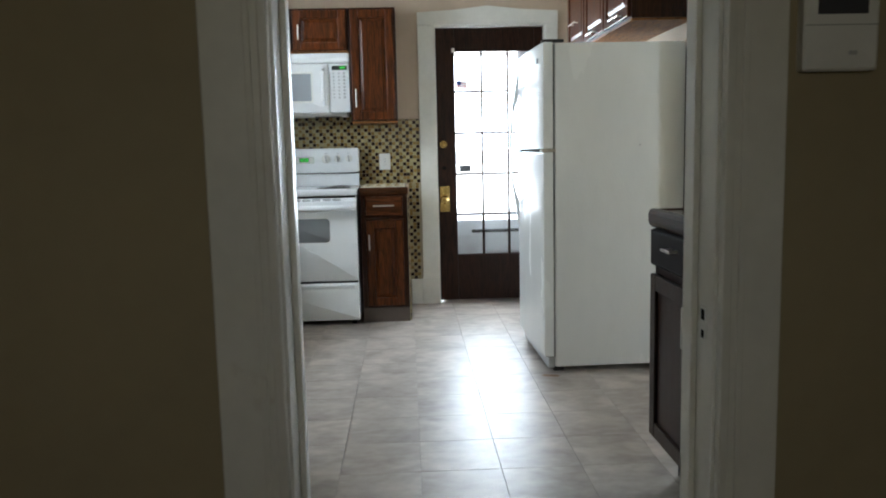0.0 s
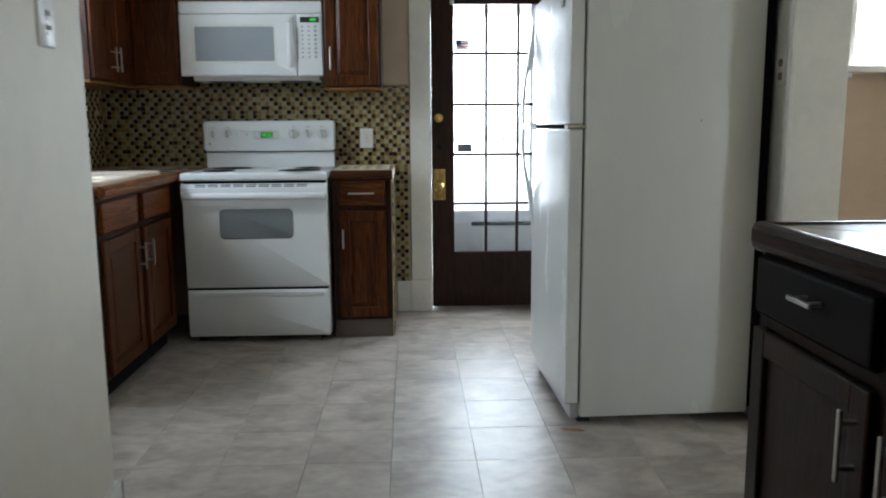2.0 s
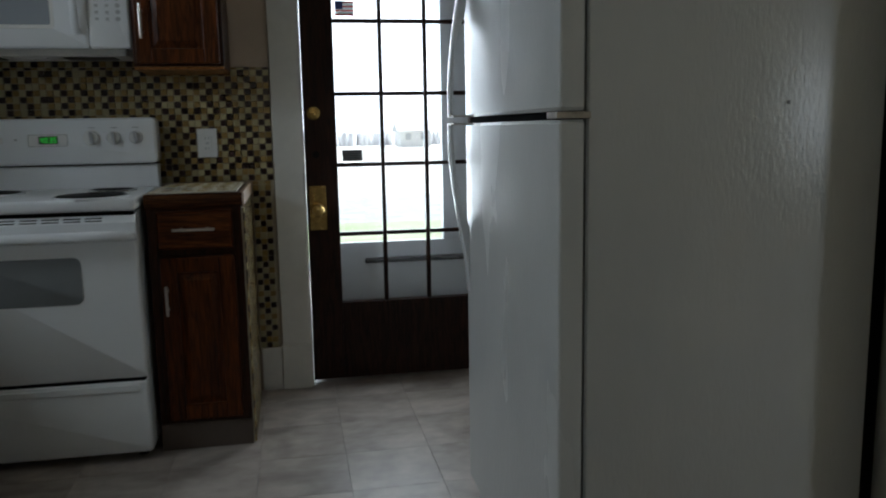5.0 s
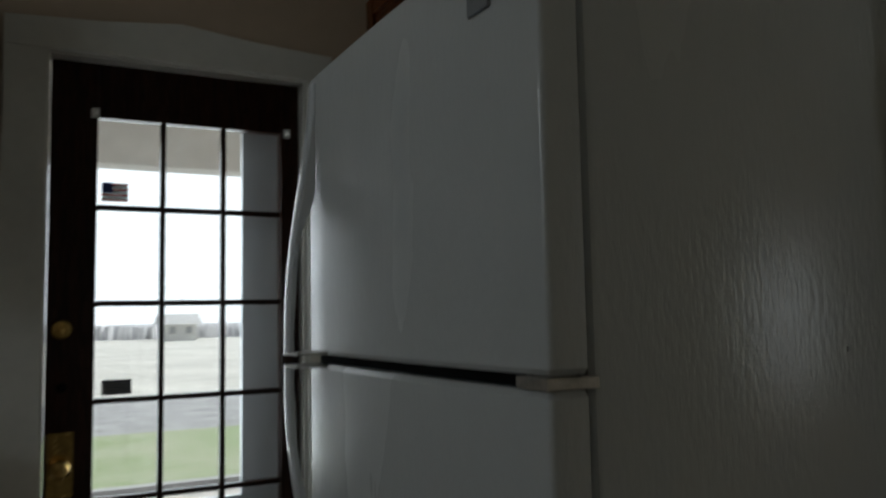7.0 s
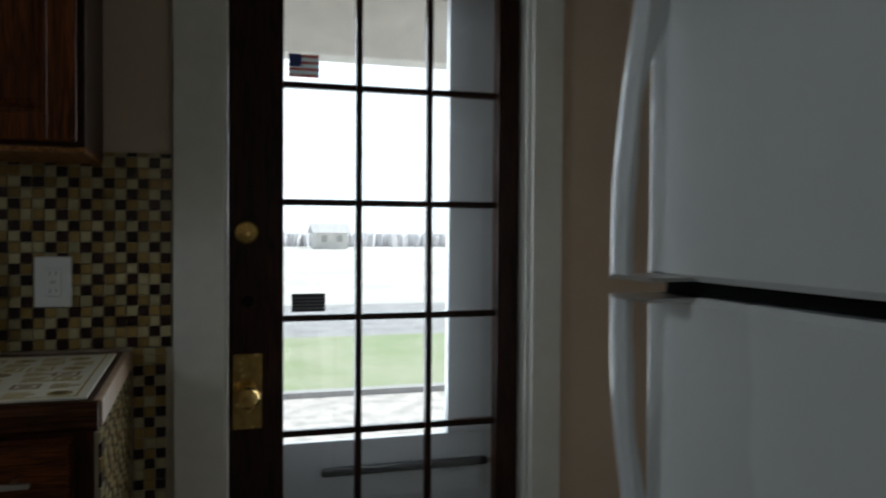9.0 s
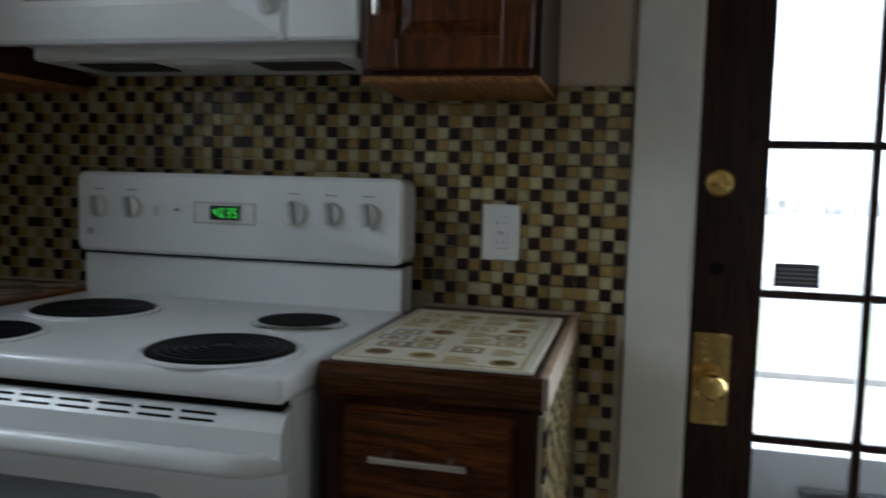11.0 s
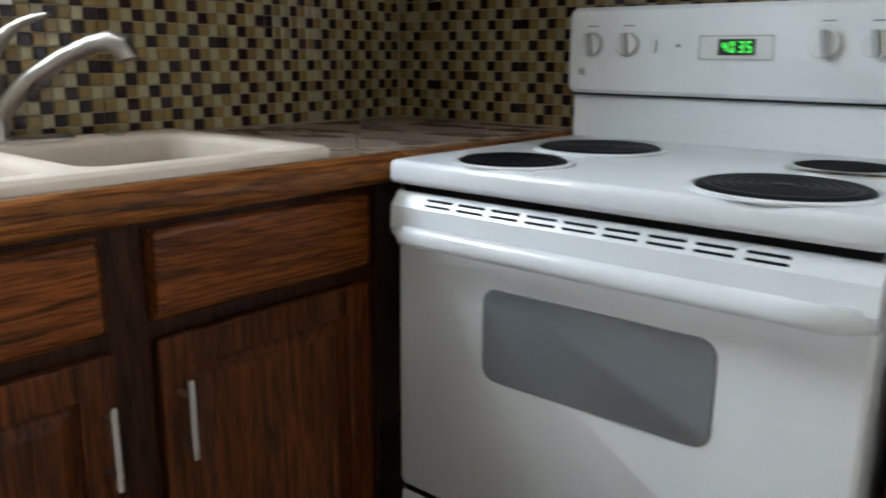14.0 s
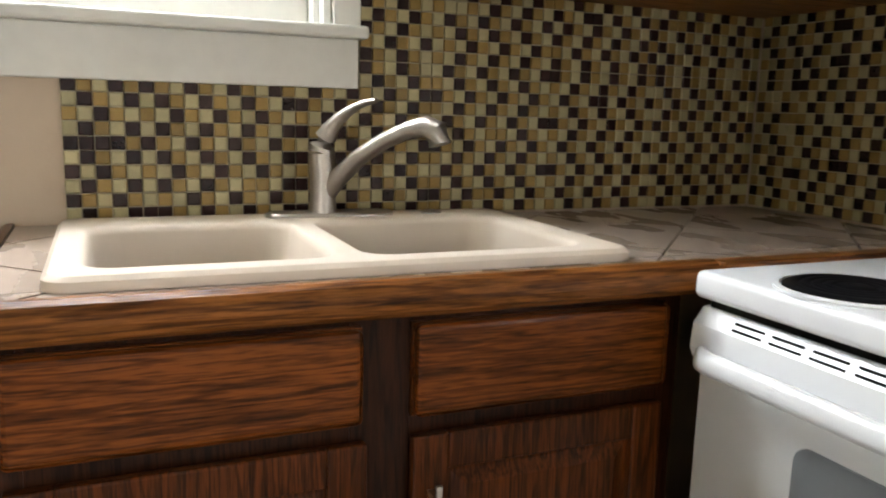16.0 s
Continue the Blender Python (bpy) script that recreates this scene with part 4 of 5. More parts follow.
# vented top of the door above its full-width handle
bm = bmesh.new()
prof = [(0.0, 0.775), (0.012, 0.785), (0.018, 0.80), (0.015, 0.836), (-0.002, 0.859), (-0.03, 0.862), (-0.03, 0.775)]
ra = [bm.verts.new(m @ Vector((SX0 + 0.003, z, w))) for w, z in prof]
rb = [bm.verts.new(m @ Vector((SX1 - 0.003, z, w))) for w, z in prof]
bm.faces.new(ra)
bm.faces.new(rb[::-1])
for k in range(len(prof)):
    bm.faces.new((ra[k], ra[(k + 1) % len(prof)], rb[(k + 1) % len(prof)], rb[k]))
vt = part("vent_strip", bm, enamel, od)
for k in range(9):
    for r in range(2):
        u = -0.58 + k * 0.066
        bm = bmesh.new()
        mm = m @ MS((0, 0.8425 + r * 0.0085, 0.0104 - r * 0.0057)) @ Matrix.Rotation(radians(-30), 4, "X")
        box(bm, u, u + 0.052, -0.0017, 0.0017, -0.002, 0.0016, m=mm)
        part("slot", bm, dark_gap, vt)
hp = []
for k in range(25):
    a = k / 24
    u = SX0 + 0.012 + a * (SX1 - SX0 - 0.024)
    e = min(a, 1 - a)
    w = 0.044 if e > 0.09 else 0.044 * math.sin(e / 0.09 * math.pi / 2) + 0.002
    hp.append(m @ Vector((u, 0.796 - 0.004 * (e < 0.05), w)))
bm = bmesh.new()
tube(bm, hp, (0.010, 0.017), n=14)
part("oven_handle", bm, enamel, od, "full-width white oven handle", smooth=True)
bm = bmesh.new()
slab_round(bm, SX0 + 0.004, SX1 - 0.004, 0.035, 0.291, -0.03, -0.002, 0.012, m, edge=0.006)
dw = part("storage_drawer", bm, oven_enamel, sv, smooth=True)
bm = bmesh.new()
slab_round(bm, SX0 + 0.03, SX1 - 0.03, 0.255, 0.280, -0.003, 0.004, 0.010, m, edge=0.003)
part("drawer_lip", bm, oven_enamel, dw, smooth=True)
# backguard
part("riser", boxes((SX0 - 0.004, SX1 - 0.014, 4.618, 4.695, 0.905, 1.004), bev=0.004), enamel, sv)
part("shadow_gap", boxes((SX0 - 0.002, SX1 - 0.012, 4.608, 4.69, 1.0035, 1.0085)), dark_gap, sv)
mb = MS((0, 4.60, 0)) @ FACE_S
bm = bmesh.new()
slab_round(bm, SX0 - 0.013, SX1 - 0.009, 1.008, 1.186, -0.09, 0.0, 0.022, mb, edge=0.008)
bg = part("control_panel", bm, enamel, sv, smooth=True)


def knob(x, z, r, ring=False):
    bm = bmesh.new()
    if ring:
        lathe(bm, (0, 0, 0), [(r + 0.007, 0), (r + 0.007, 0.002), (r, 0.003)], m=MS((x, 4.60, z)) @ FACE_S)
    lathe(bm, (0, 0, 0), [(r, 0.001), (r, 0.010), (r - 0.003, 0.014), (0.006, 0.0145)], m=MS((x, 4.60, z)) @ FACE_S)
    k = part("knob", bm, plastic_white, bg, smooth=True)
    a = boxes((-0.0055, 0.0055, -r + 0.002, r - 0.002, 0.013, 0.025), bev=0.002, m=MS((x, 4.60, z)) @ FACE_S @ Matrix.Rotation(radians(8), 4, "Z"))
    # Grey grip, whose grey also carries the knob's own shading.
    part("grip", a, plastic_grey, k)
    part("tick", boxes((x - 0.012, x + 0.012, 4.5985, 4.6000, z + r + 0.012, z + r + 0.0145)), ink_grey, k)


for x in (-0.609, -0.526):
    knob(x, 1.110, 0.024)
for x in (-0.058, 0.023):
    knob(x, 1.110, 0.025)
knob(-0.140, 1.110, 0.026, True)
part("button", boxes((-0.4720, -0.4620, 4.592, 4.6, 1.093, 1.117), bev=0.002), plastic_white, bg)
part("indicator", boxes((-0.4200, -0.4120, 4.597, 4.6, 1.104, 1.110)), ink_grey, bg)
part("badge", boxes((-0.640, -0.626, 4.598, 4.6, 1.046, 1.060)), plastic_grey, bg)
bm = bmesh.new()
slab_round(bm, -0.3740, -0.2280, 1.078, 1.128, 0, 0.0015, 0.006, mb)
cl = part("clock_panel", bm, plastic_white, bg)
part("display", boxes((-0.3340, -0.2640, 4.5965, 4.5985, 1.089, 1.119)), plastic_black, cl, "dark clock display")
part("outline", boxes((-0.3720, -0.2300, 4.5972, 4.5986, 1.124, 1.1255), (-0.3720, -0.2300, 4.5972, 4.5986, 1.0805, 1.082), (-0.3720, -0.3705, 4.5972, 4.5986, 1.082, 1.124), (-0.2315, -0.2300, 4.5972, 4.5986, 1.082, 1.124)), ink_grey, cl)
bm = bmesh.new()
for k, segs in enumerate(("bcfg", "abcdef", "abcdg", "acdfg")):
    u = -0.3260 + k * 0.0145 + (0.003 if k > 1 else 0)
    spots = {"a": (u, u + 0.009, 1.112, 1.1145), "g": (u, u + 0.009, 1.103, 1.1055), "d": (u, u + 0.009, 1.094, 1.0965), "f": (u, u + 0.0025, 1.1055, 1.112), "b": (u + 0.0065, u + 0.009, 1.1055, 1.112), "e": (u, u + 0.0025, 1.0965, 1.103), "c": (u + 0.0065, u + 0.009, 1.0965, 1.103)}
    for s in segs:
        a, b, c, d = spots[s]
        box(bm, a, b, 4.5955, 4.5968, c, d)
part("digits", bm, screen_green, cl, "glowing green clock digits")

# ---- microwave ----
MX0, MX1, MYF, MZ0, MZ1 = -0.726, 0.063, 4.412, 1.432, 1.838
mw = thing("microwave", (-0.32, 4.57, MZ0), "white over-the-range microwave with a mirror-like door window", "microwave")
part("housing", boxes((MX0 + 0.004, MX1 - 0.004, MYF + 0.03, WY - 0.003, MZ0 + 0.012, MZ1), bev=0.004), oven_enamel, mw)
part("base_plate", boxes((MX0 + 0.05, MX1 - 0.03, MYF + 0.07, WY - 0.02, MZ0 - 0.022, MZ0 + 0.012), bev=0.006), plastic_white, mw, "pale underside with filters")
for x in (-0.60, -0.20):
    part("grease_filter", boxes((x, x + 0.18, MYF + 0.11, MYF + 0.21, MZ0 - 0.0255, MZ0 - 0.021), bev=0.001), coil_metal, mw)
part("cooktop_lamp_cover", boxes((-0.37, -0.26, MYF + 0.11, MYF + 0.16, MZ0 - 0.0255, MZ0 - 0.021)), plastic_white, mw)
m = MS((0, MYF + 0.03, 0)) @ FACE_S
bm = bmesh.new()
slab_round(bm, MX0, MX1, 1.772, MZ1, 0, 0.028, 0.012, m, edge=0.006)
vs = part("vent_strip", bm, enamel, mw, smooth=True)
bm = bmesh.new()
slab_round(bm, MX0, -0.082, MZ0, 1.769, 0, 0.030, 0.012, m, edge=0.007)
md = part("door", bm, enamel, mw, smooth=True)
bm = bmesh.new()
slab_round(bm, -0.660, -0.192, 1.500, 1.712, 0.026, 0.031, 0.010, m, edge=0.001)
part("window_surround", bm, plastic_white, md)
bm = bmesh.new()
slab_round(bm, -0.640, -0.205, 1.514, 1.700, 0.028, 0.0325, 0.008, m, edge=0.0008)
part("window", bm, mw_glass, md, "glossy grey door window")
bm = bmesh.new()
hp = [m @ Vector((-0.118, 1.485 + 0.255 * k / 16, 0.030 + 0.034 * math.sin(math.pi * k / 16) ** 0.45)) for k in range(17)]
tube(bm, hp, (0.014, 0.009), n=12)
part("handle", bm, enamel, md, "curved white door handle", smooth=True)
bm = bmesh.new()
slab_round(bm, -0.079, MX1, MZ0, 1.769, 0, 0.029, 0.012, m, edge=0.006)
cp = part("control_panel", bm, enamel, mw, smooth=True)
part("display", boxes((-0.058, 0.046, 1.722, 1.752, 0.028, 0.0305), m=m), plastic_black, cp, "dark display")
bm = bmesh.new()
for k in range(3):
    box(bm, -0.002 + k * 0.012, 0.006 + k * 0.012, 1.732, 1.743, 0.0303, 0.0312, m=m)
part("digits", bm, screen_green, cp, "dim green digits")
for j in range(8):
    for i in range(3):
        z = 1.70 - j * 0.0235
        u = -0.047 + i * 0.036
        if i == 2:
            bm = bmesh.new()
            lathe(bm, (0, 0, 0), [(0.0085, 0), (0.0085, 0.0012), (0.007, 0.0018), (0.002, 0.0018)], n=16, m=m @ MS((u, z, 0.0285)))
            part("button", bm, plastic_grey, cp, smooth=True)
        else:
            part("button", boxes((u - 0.006, u + 0.006, z - 0.0045, z + 0.0045, 0.0285, 0.0292), m=m), plastic_grey, cp)
            part("legend", boxes((u - 0.007, u + 0.007, z - 0.0085, z - 0.0068, 0.0285, 0.0290), m=m), ink_grey, cp)

# ---- refrigerator, turned a little off square ----
fr = thing("refrigerator", (1.186, 2.752, 0), "white top-freezer refrigerator with curved handles, slightly yellowed", "refrigerator", rz=1.5)
FW, FD = 0.75, 0.665
bm = bmesh.new()
box(bm, 0.0, FD, 0, FW, 0.03, 1.672, bev=0.008)
part("cabinet_body", bm, fridge_skin, fr, local=True, smooth=True)
part("gasket", boxes((-0.010, 0.004, 0.012, FW - 0.012, 0.085, 1.665)), fridge_grey, fr, local=True)
# Black panel makes the gap behind the body read as shade.
part("rear_panel", boxes((FD - 0.004, FD + 0.038, 0.012, FW - 0.02, 0.05, 1.64)), dark_gap, fr, "black rear panel darkening the gap behind the body", local=True)
part("base_grille", boxes((-0.035, 0.0, 0.02, FW - 0.02, 0.022, 0.078), bev=0.003), plastic_grey, fr, local=True)
for y in (0.04, FW - 0.08):
    part("roller", boxes((0.0, 0.05, y, y + 0.03, 0.0, 0.034)), plastic_black, fr, local=True)


def fridge_door(name, z0, z1):
    """A door with rounded upright edges and a softly crowned front."""
    bm = bmesh.new()
    ring = [(-0.010, 0.0)]
    r = 0.008
    for k in range(5):
        a = math.pi / 2 * k / 4
        ring.append((-0.058 - r * math.sin(a) + 0.006, r - r * math.cos(a)))
    for k in range(1, 8):
        s = k / 8
        ring.append((-0.060 - 0.008 * math.sin(math.pi * s), r + s * (FW - 2 * r)))
    for k in range(5):
        a = math.pi / 2 * k / 4
        ring.append((-0.058 - r * math.cos(a) + 0.006, FW - r + r * math.sin(a)))
    ring.append((-0.010, FW))
    levels = [(z0, 0.006), (z0 + 0.007, 0.0), (z1 - 0.007, 0.0), (z1, 0.006)]
    rings = [[bm.verts.new((x + i if x < -0.02 else x, y * (1 - 2 * i / FW) + i, z)) for x, y in ring] for z, i in levels]
    n = len(ring)
    for a, b in zip(rings, rings[1:]):
        for k in range(n):
            bm.faces.new((a[k], a[(k + 1) % n], b[(k + 1) % n], b[k]))
    bm.faces.new(rings[0][::-1])
    bm.faces.new(rings[-1])
    return part(name, bm, fridge_skin, fr, local=True, smooth=True)


fz = fridge_door("freezer_door", 1.153, 1.676)
fd = fridge_door("fridge_door", 0.085, 1.136)
part("badge", boxes((-0.0695, -0.0650, 0.090, 0.137, 1.583, 1.607), bev=0.001), ink_grey, fz, "small plain grey badge", local=True)


def fridge_handle(d, tip, web, end):
    """A moulded blade along the door's edge: flush at its tip, bowing out to its end by the split, with a finger opening from web to end."""
    n = 20
    w0, w1 = FW - 0.040, FW - 0.006
    door_x = -0.062

    def out(z):
        a = (z - tip) / (end - tip)
        return door_x - 0.050 * math.sin(min(1.0, a * 1.08) * math.pi / 2) ** 1.6 - 0.002

    bm = bmesh.new()
    rows = []
    for k in range(n + 1):
        z = tip + (end - tip) * k / n
        o = out(z)
        b = (z - web) / (end - web)
        if b <= 0:
            inner = door_x
        else:
            inner = o + 0.011 + max(0.0, (door_x - o - 0.011)) * max(0.0, 1 - b * 3.2) ** 2
            inner += 0.0012 * math.sin(b * 60)
        rows.append([bm.verts.new(v) for v in ((inner, w0, z), (o + 0.003, w0, z), (o, w0 + 0.005, z), (o, w1 - 0.005, z), (o + 0.003, w1, z), (inner, w1, z))])
    for a, b in zip(rows, rows[1:]):
        for k in range(6):
            bm.faces.new((a[k], a[(k + 1) % 6], b[(k + 1) % 6], b[k]))
    bm.faces.new(rows[0])
    bm.faces.new(rows[-1][::-1])
    h = part("handle", bm, enamel, d, "bowed white handle", local=True, smooth=True)
    s = 1 if end > tip else -1
    part("end_plate", boxes((out(end) - 0.001, door_x + 0.045, w0 - 0.05, w1 - 0.004, min(end, end + s * 0.005), max(end, end + s * 0.005)), bev=0.001), pull_metal, h, "shiny handle end plate", local=True)


fridge_handle(fz, 1.66, 1.445, 1.158)
fridge_handle(fd, 0.66, 0.850, 1.131)
part("centre_hinge", boxes((-0.066, 0.004, -0.003, 0.055, 1.138, 1.151), bev=0.001), material("dull_hinge_metal", (0.46, 0.42, 0.36), 0.38, 0.7, vary=0.25, scale=40), fr, "dull yellowed middle hinge", local=True)
# Black strip stands in for the shade in the split between the doors.
part("split_strip", boxes((-0.046, -0.012, 0.06, FW - 0.02, 1.137, 1.152)), dark_gap, fr, local=True)
part("top_hinge_cover", boxes((-0.06, 0.05, 0.012, 0.05, 1.674, 1.690), bev=0.003), plastic_black, fr, "dark top hinge", local=True)
part("dent", boxes((0.43, 0.437, -0.0015, 0.002, 1.16, 1.168)), plastic_grey, fr, "small chip on the side", local=True)
bm = bmesh.new()
rnd = random.Random(4)
bm.faces.new([bm.verts.new((1.150 + math.cos(a * 0.35) * r * 0.055, 2.705 + math.sin(a * 0.35) * r * 0.026, 0.0008)) for a, r in ((k, rnd.uniform(0.55, 1.1)) for k in range(18))])
tagged(part("rust_stain", bm, rust), "small rusty stain on the floor at the refrigerator foot", "stain", kind="stuff")

# ---- sink ----


def rounded(u0, u1, v0, v1, r, n=6):
    ring = []
    for cu, cv, a0 in ((u1 - r, v1 - r, 0), (u0 + r, v1 - r, 90), (u0 + r, v0 + r, 180), (u1 - r, v0 + r, 270)):
        for k in range(n + 1):
            a = radians(a0 + 90 * k / n)
            ring.append((cu + r * math.cos(a), cv + r * math.sin(a)))
    return ring


sk = thing("kitchen_sink", (-0.985, 3.595, 0.915), "bone-coloured double bowl drop-in sink", "sink")
bm = bmesh.new()
ZR = 0.934


def loop(ring, z):
    vs = [bm.verts.new((x, y, z)) for x, y in ring]
    return vs


def join(a, b):
    for k in range(len(a)):
        bm.faces.new((a[k], a[(k + 1) % len(a)], b[(k + 1) % len(b)], b[k]))


o_low = loop(rounded(SKX0 - 0.003, SKX1 + 0.003, SKY0 - 0.003, SKY1 + 0.003, 0.034), 0.9155)
o_mid = loop(rounded(SKX0 - 0.002, SKX1 + 0.002, SKY0 - 0.002, SKY1 + 0.002, 0.033), ZR - 0.006)
o_top = loop(rounded(SKX0 + 0.005, SKX1 - 0.005, SKY0 + 0.005, SKY1 - 0.005, 0.028), ZR)
join(o_low, o_mid)
join(o_mid, o_top)
tops = [o_top]
for y0, y1 in ((3.197, 3.525), (3.557, 3.918)):
    t0 = loop(rounded(-1.130, -0.778, y0, y1, 0.045), ZR)
    tops.append(t0)
    prev = t0
    for inset, z in ((0.005, ZR - 0.003), (0.010, ZR - 0.012), (0.022, 0.80), (0.036, 0.765), (0.06, 0.752)):
        nxt = loop(rounded(-1.130 + inset, -0.778 - inset, y0 + inset, y1 - inset, 0.045), z)
        join(prev, nxt)
        prev = nxt
    bm.faces.new(prev)
edges = [bm.edges.get((r[k], r[(k + 1) % len(r)])) for r in tops for k in range(len(r))]
bmesh.ops.triangle_fill(bm, edges=edges, use_beauty=True)
part("basin", bm, sink_bone, sk, smooth=True)
for y in (3.36, 3.737):
    bm = bmesh.new()
    lathe(bm, (-0.955, y, 0.752), [(0.045, 0.0), (0.045, 0.003), (0.034, 0.004), (0.03, 0.001), (0.01, 0.001)])
    part("drain", bm, nickel, sk, "round metal drain", smooth=True)
bm = bmesh.new()
lathe(bm, (-1.183, 3.815, ZR), [(0.02, 0), (0.02, 0.003), (0.012, 0.006), (0.004, 0.0065)])
part("hole_cover", bm, nickel, sk, "small metal hole cover", smooth=True)

# ---- faucet ----
fa = thing("faucet", (-1.185, 3.615, ZR), "brushed nickel pull-out faucet with a curved lever", "faucet")
bm = bmesh.new()
slab_round(bm, -1.213, -1.157, 3.495, 3.735, ZR, ZR + 0.008, 0.027, I4, edge=0.004)
part("deck_plate", bm, nickel, fa, smooth=True)
FXB, FYB = -1.185, 3.60
bm = bmesh.new()
tube(bm, [(FXB, FYB, ZR + 0.006), (FXB, FYB, 0.97), (FXB, FYB, 1.01), (FXB, FYB - 0.002, 1.05)], [0.026, 0.0235, 0.0235, 0.024], n=20)
part("body", bm, nickel, fa, smooth=True)
bm = bmesh.new()
tube(bm, [(FXB + 0.004, FYB + 0.004, 0.968), (FXB + 0.022, FYB + 0.022, 1.005), (FXB + 0.055, FYB + 0.052, 1.045), (FXB + 0.095, FYB + 0.088, 1.078), (FXB + 0.130, FYB + 0.120, 1.098), (FXB + 0.152, FYB + 0.140, 1.104), (FXB + 0.168, FYB + 0.154, 1.096), (FXB + 0.174, FYB + 0.158, 1.074)], [0.014, 0.0175, 0.0160, 0.0145, 0.0155, 0.019, 0.0215, 0.0195], n=18)
part("spout", bm, nickel, fa, smooth=True)
bm = bmesh.new()
arc = [(0.0, 1.053), (0.001, 1.062), (0.006, 1.078), (0.014, 1.094), (0.025, 1.110), (0.038, 1.124), (0.052, 1.135), (0.066, 1.142), (0.080, 1.146)]
tube(bm, [(FXB + d, FYB - 0.002 + d * 0.97, z) for d, z in arc], [(0.0245, 0.0245), (0.0235, 0.023), (0.020, 0.019), (0.0165, 0.015), (0.0135, 0.0115), (0.0115, 0.0085), (0.0105, 0.0065), (0.0095, 0.0055), (0.007, 0.004)], n=18)
part("lever", bm, nickel, fa, smooth=True)

# ---- outlets, thermostat ----


def outlet(label, m, u0, u1, v0, v1, body):
    o = thing("wall_outlet", tuple(m @ Vector(((u0 + u1) / 2, v0, 0))), label, "outlet")
    bm = bmesh.new()
    slab_round(bm, u0, u1, v0, v1, 0, 0.006, 0.004, m, edge=0.003)
    part("cover_plate", bm, plastic_white, o)
    c = (u0 + u1) / 2
    h = (v1 - v0)
    if body is plastic_white:
        q = part("insert", slab_round(bmesh.new(), c - 0.017, c + 0.017, v0 + h * 0.22, v0 + h * 0.78, 0.004, 0.0075, 0.003, m, edge=0.001), body, o)
        for s in (0.33, 0.67):
            v = v0 + h * s
            part("slot", boxes((c - 0.008, c - 0.0055, v - 0.005, v + 0.005, 0.007, 0.0082), (c + 0.005, c + 0.0075, v - 0.004, v + 0.004, 0.007, 0.0082), m=m), ink_grey, q)
        part("test_button", boxes((c - 0.006, c + 0.006, v0 + h * 0.47, v0 + h * 0.53, 0.007, 0.0085), m=m), plastic_grey, q)
        return
    for s in (0.30, 0.70):
        v = v0 + h * s
        bm = bmesh.new()
        slab_round(bm, c - 0.016, c + 0.016, v - 0.014, v + 0.014, 0.004, 0.0075, 0.012, m, edge=0.001)
        q = part("socket", bm, body, o)
        part("slot", boxes((c - 0.008, c - 0.005, v - 0.004, v + 0.007, 0.007, 0.0082), (c + 0.005, c + 0.008, v - 0.004, v + 0.006, 0.007, 0.0082), (c - 0.003, c + 0.003, v - 0.011, v - 0.006, 0.007, 0.0082), m=m), ink_grey, q)


outlet("white double socket on the mosaic tile wall", MS((0, WY - 0.012, 0)) @ FACE_S, 0.240, 0.321, 1.020, 1.139, plastic_white)
outlet("white plate with brown sockets on the white board", MS((1.90, 0, 0)) @ FACE_W, 2.70, 2.78, 1.285, 1.405, material("brown_socket", (0.20, 0.13, 0.08), 0.5))
th = thing("thermostat", (1.21, 0.19, 1.285), "white wall thermostat beside the doorway", "thermostat")
m = MS((0, 0.2, 0)) @ FACE_S
bm = bmesh.new()
slab_round(bm, 1.145, 1.28, 1.288, 1.425, 0, 0.026, 0.006, m, edge=0.005)
tb = part("case", bm, plastic_white, th, smooth=True)
part("display", boxes((1.168, 1.258, 1.385, 1.417, 0.0255, 0.0268), m=m), ink_dark, tb, "dark display")
part("seam", boxes((1.147, 1.278, 1.366, 1.3675, 0.0255, 0.0266), m=m), ink_grey, tb)
part("button", boxes((1.225, 1.240, 1.315, 1.322, 0.0255, 0.0275), m=m), plastic_grey, tb)

# ---- outside: porch, lawn, road, far trees and a house ----
structure("ground", boxes((-150, 150, 6.6, 260, -0.75, -0.55), (-150, -1.5, -40, 6.6, -0.75, -0.55), (4.35, 150, -40, 6.6, -0.75, -0.55)), field, "pale tan field to the horizon", "ground")
structure("drive", boxes((-40, 40, 6.6, 10.8, -0.552, -0.52)), gravel, "pale gravel drive before the porch", "pavement")
structure("kerb", boxes((-40, 40, 10.8, 10.95, -0.552, -0.46)), concrete, "pale concrete kerb at the lawn", "kerb")
structure("lawn", boxes((-60, 60, 10.95, 15.5, -0.552, -0.53)), grass_mat, "pale green lawn", "grass")
structure("porch_floor", boxes((-1.5, 4.3, 4.94, 6.6, -0.3, -0.08)), concrete, "grey concrete porch floor", "pavement")
structure("porch_ceiling", boxes((-1.5, 4.3, 4.94, 6.75, 2.38, 2.5)), siding, "white boarded porch ceiling", "ceiling")
structure("porch_beam", boxes((-1.5, 4.3, 6.58, 6.75, 2.06, 2.378), bev=0.01), siding, "white painted porch beam", "beam")
structure("road", boxes((-150, 150, 15.5, 21.0, -0.552, -0.535)), asphalt, "grey asphalt road beyond the lawn", "road")


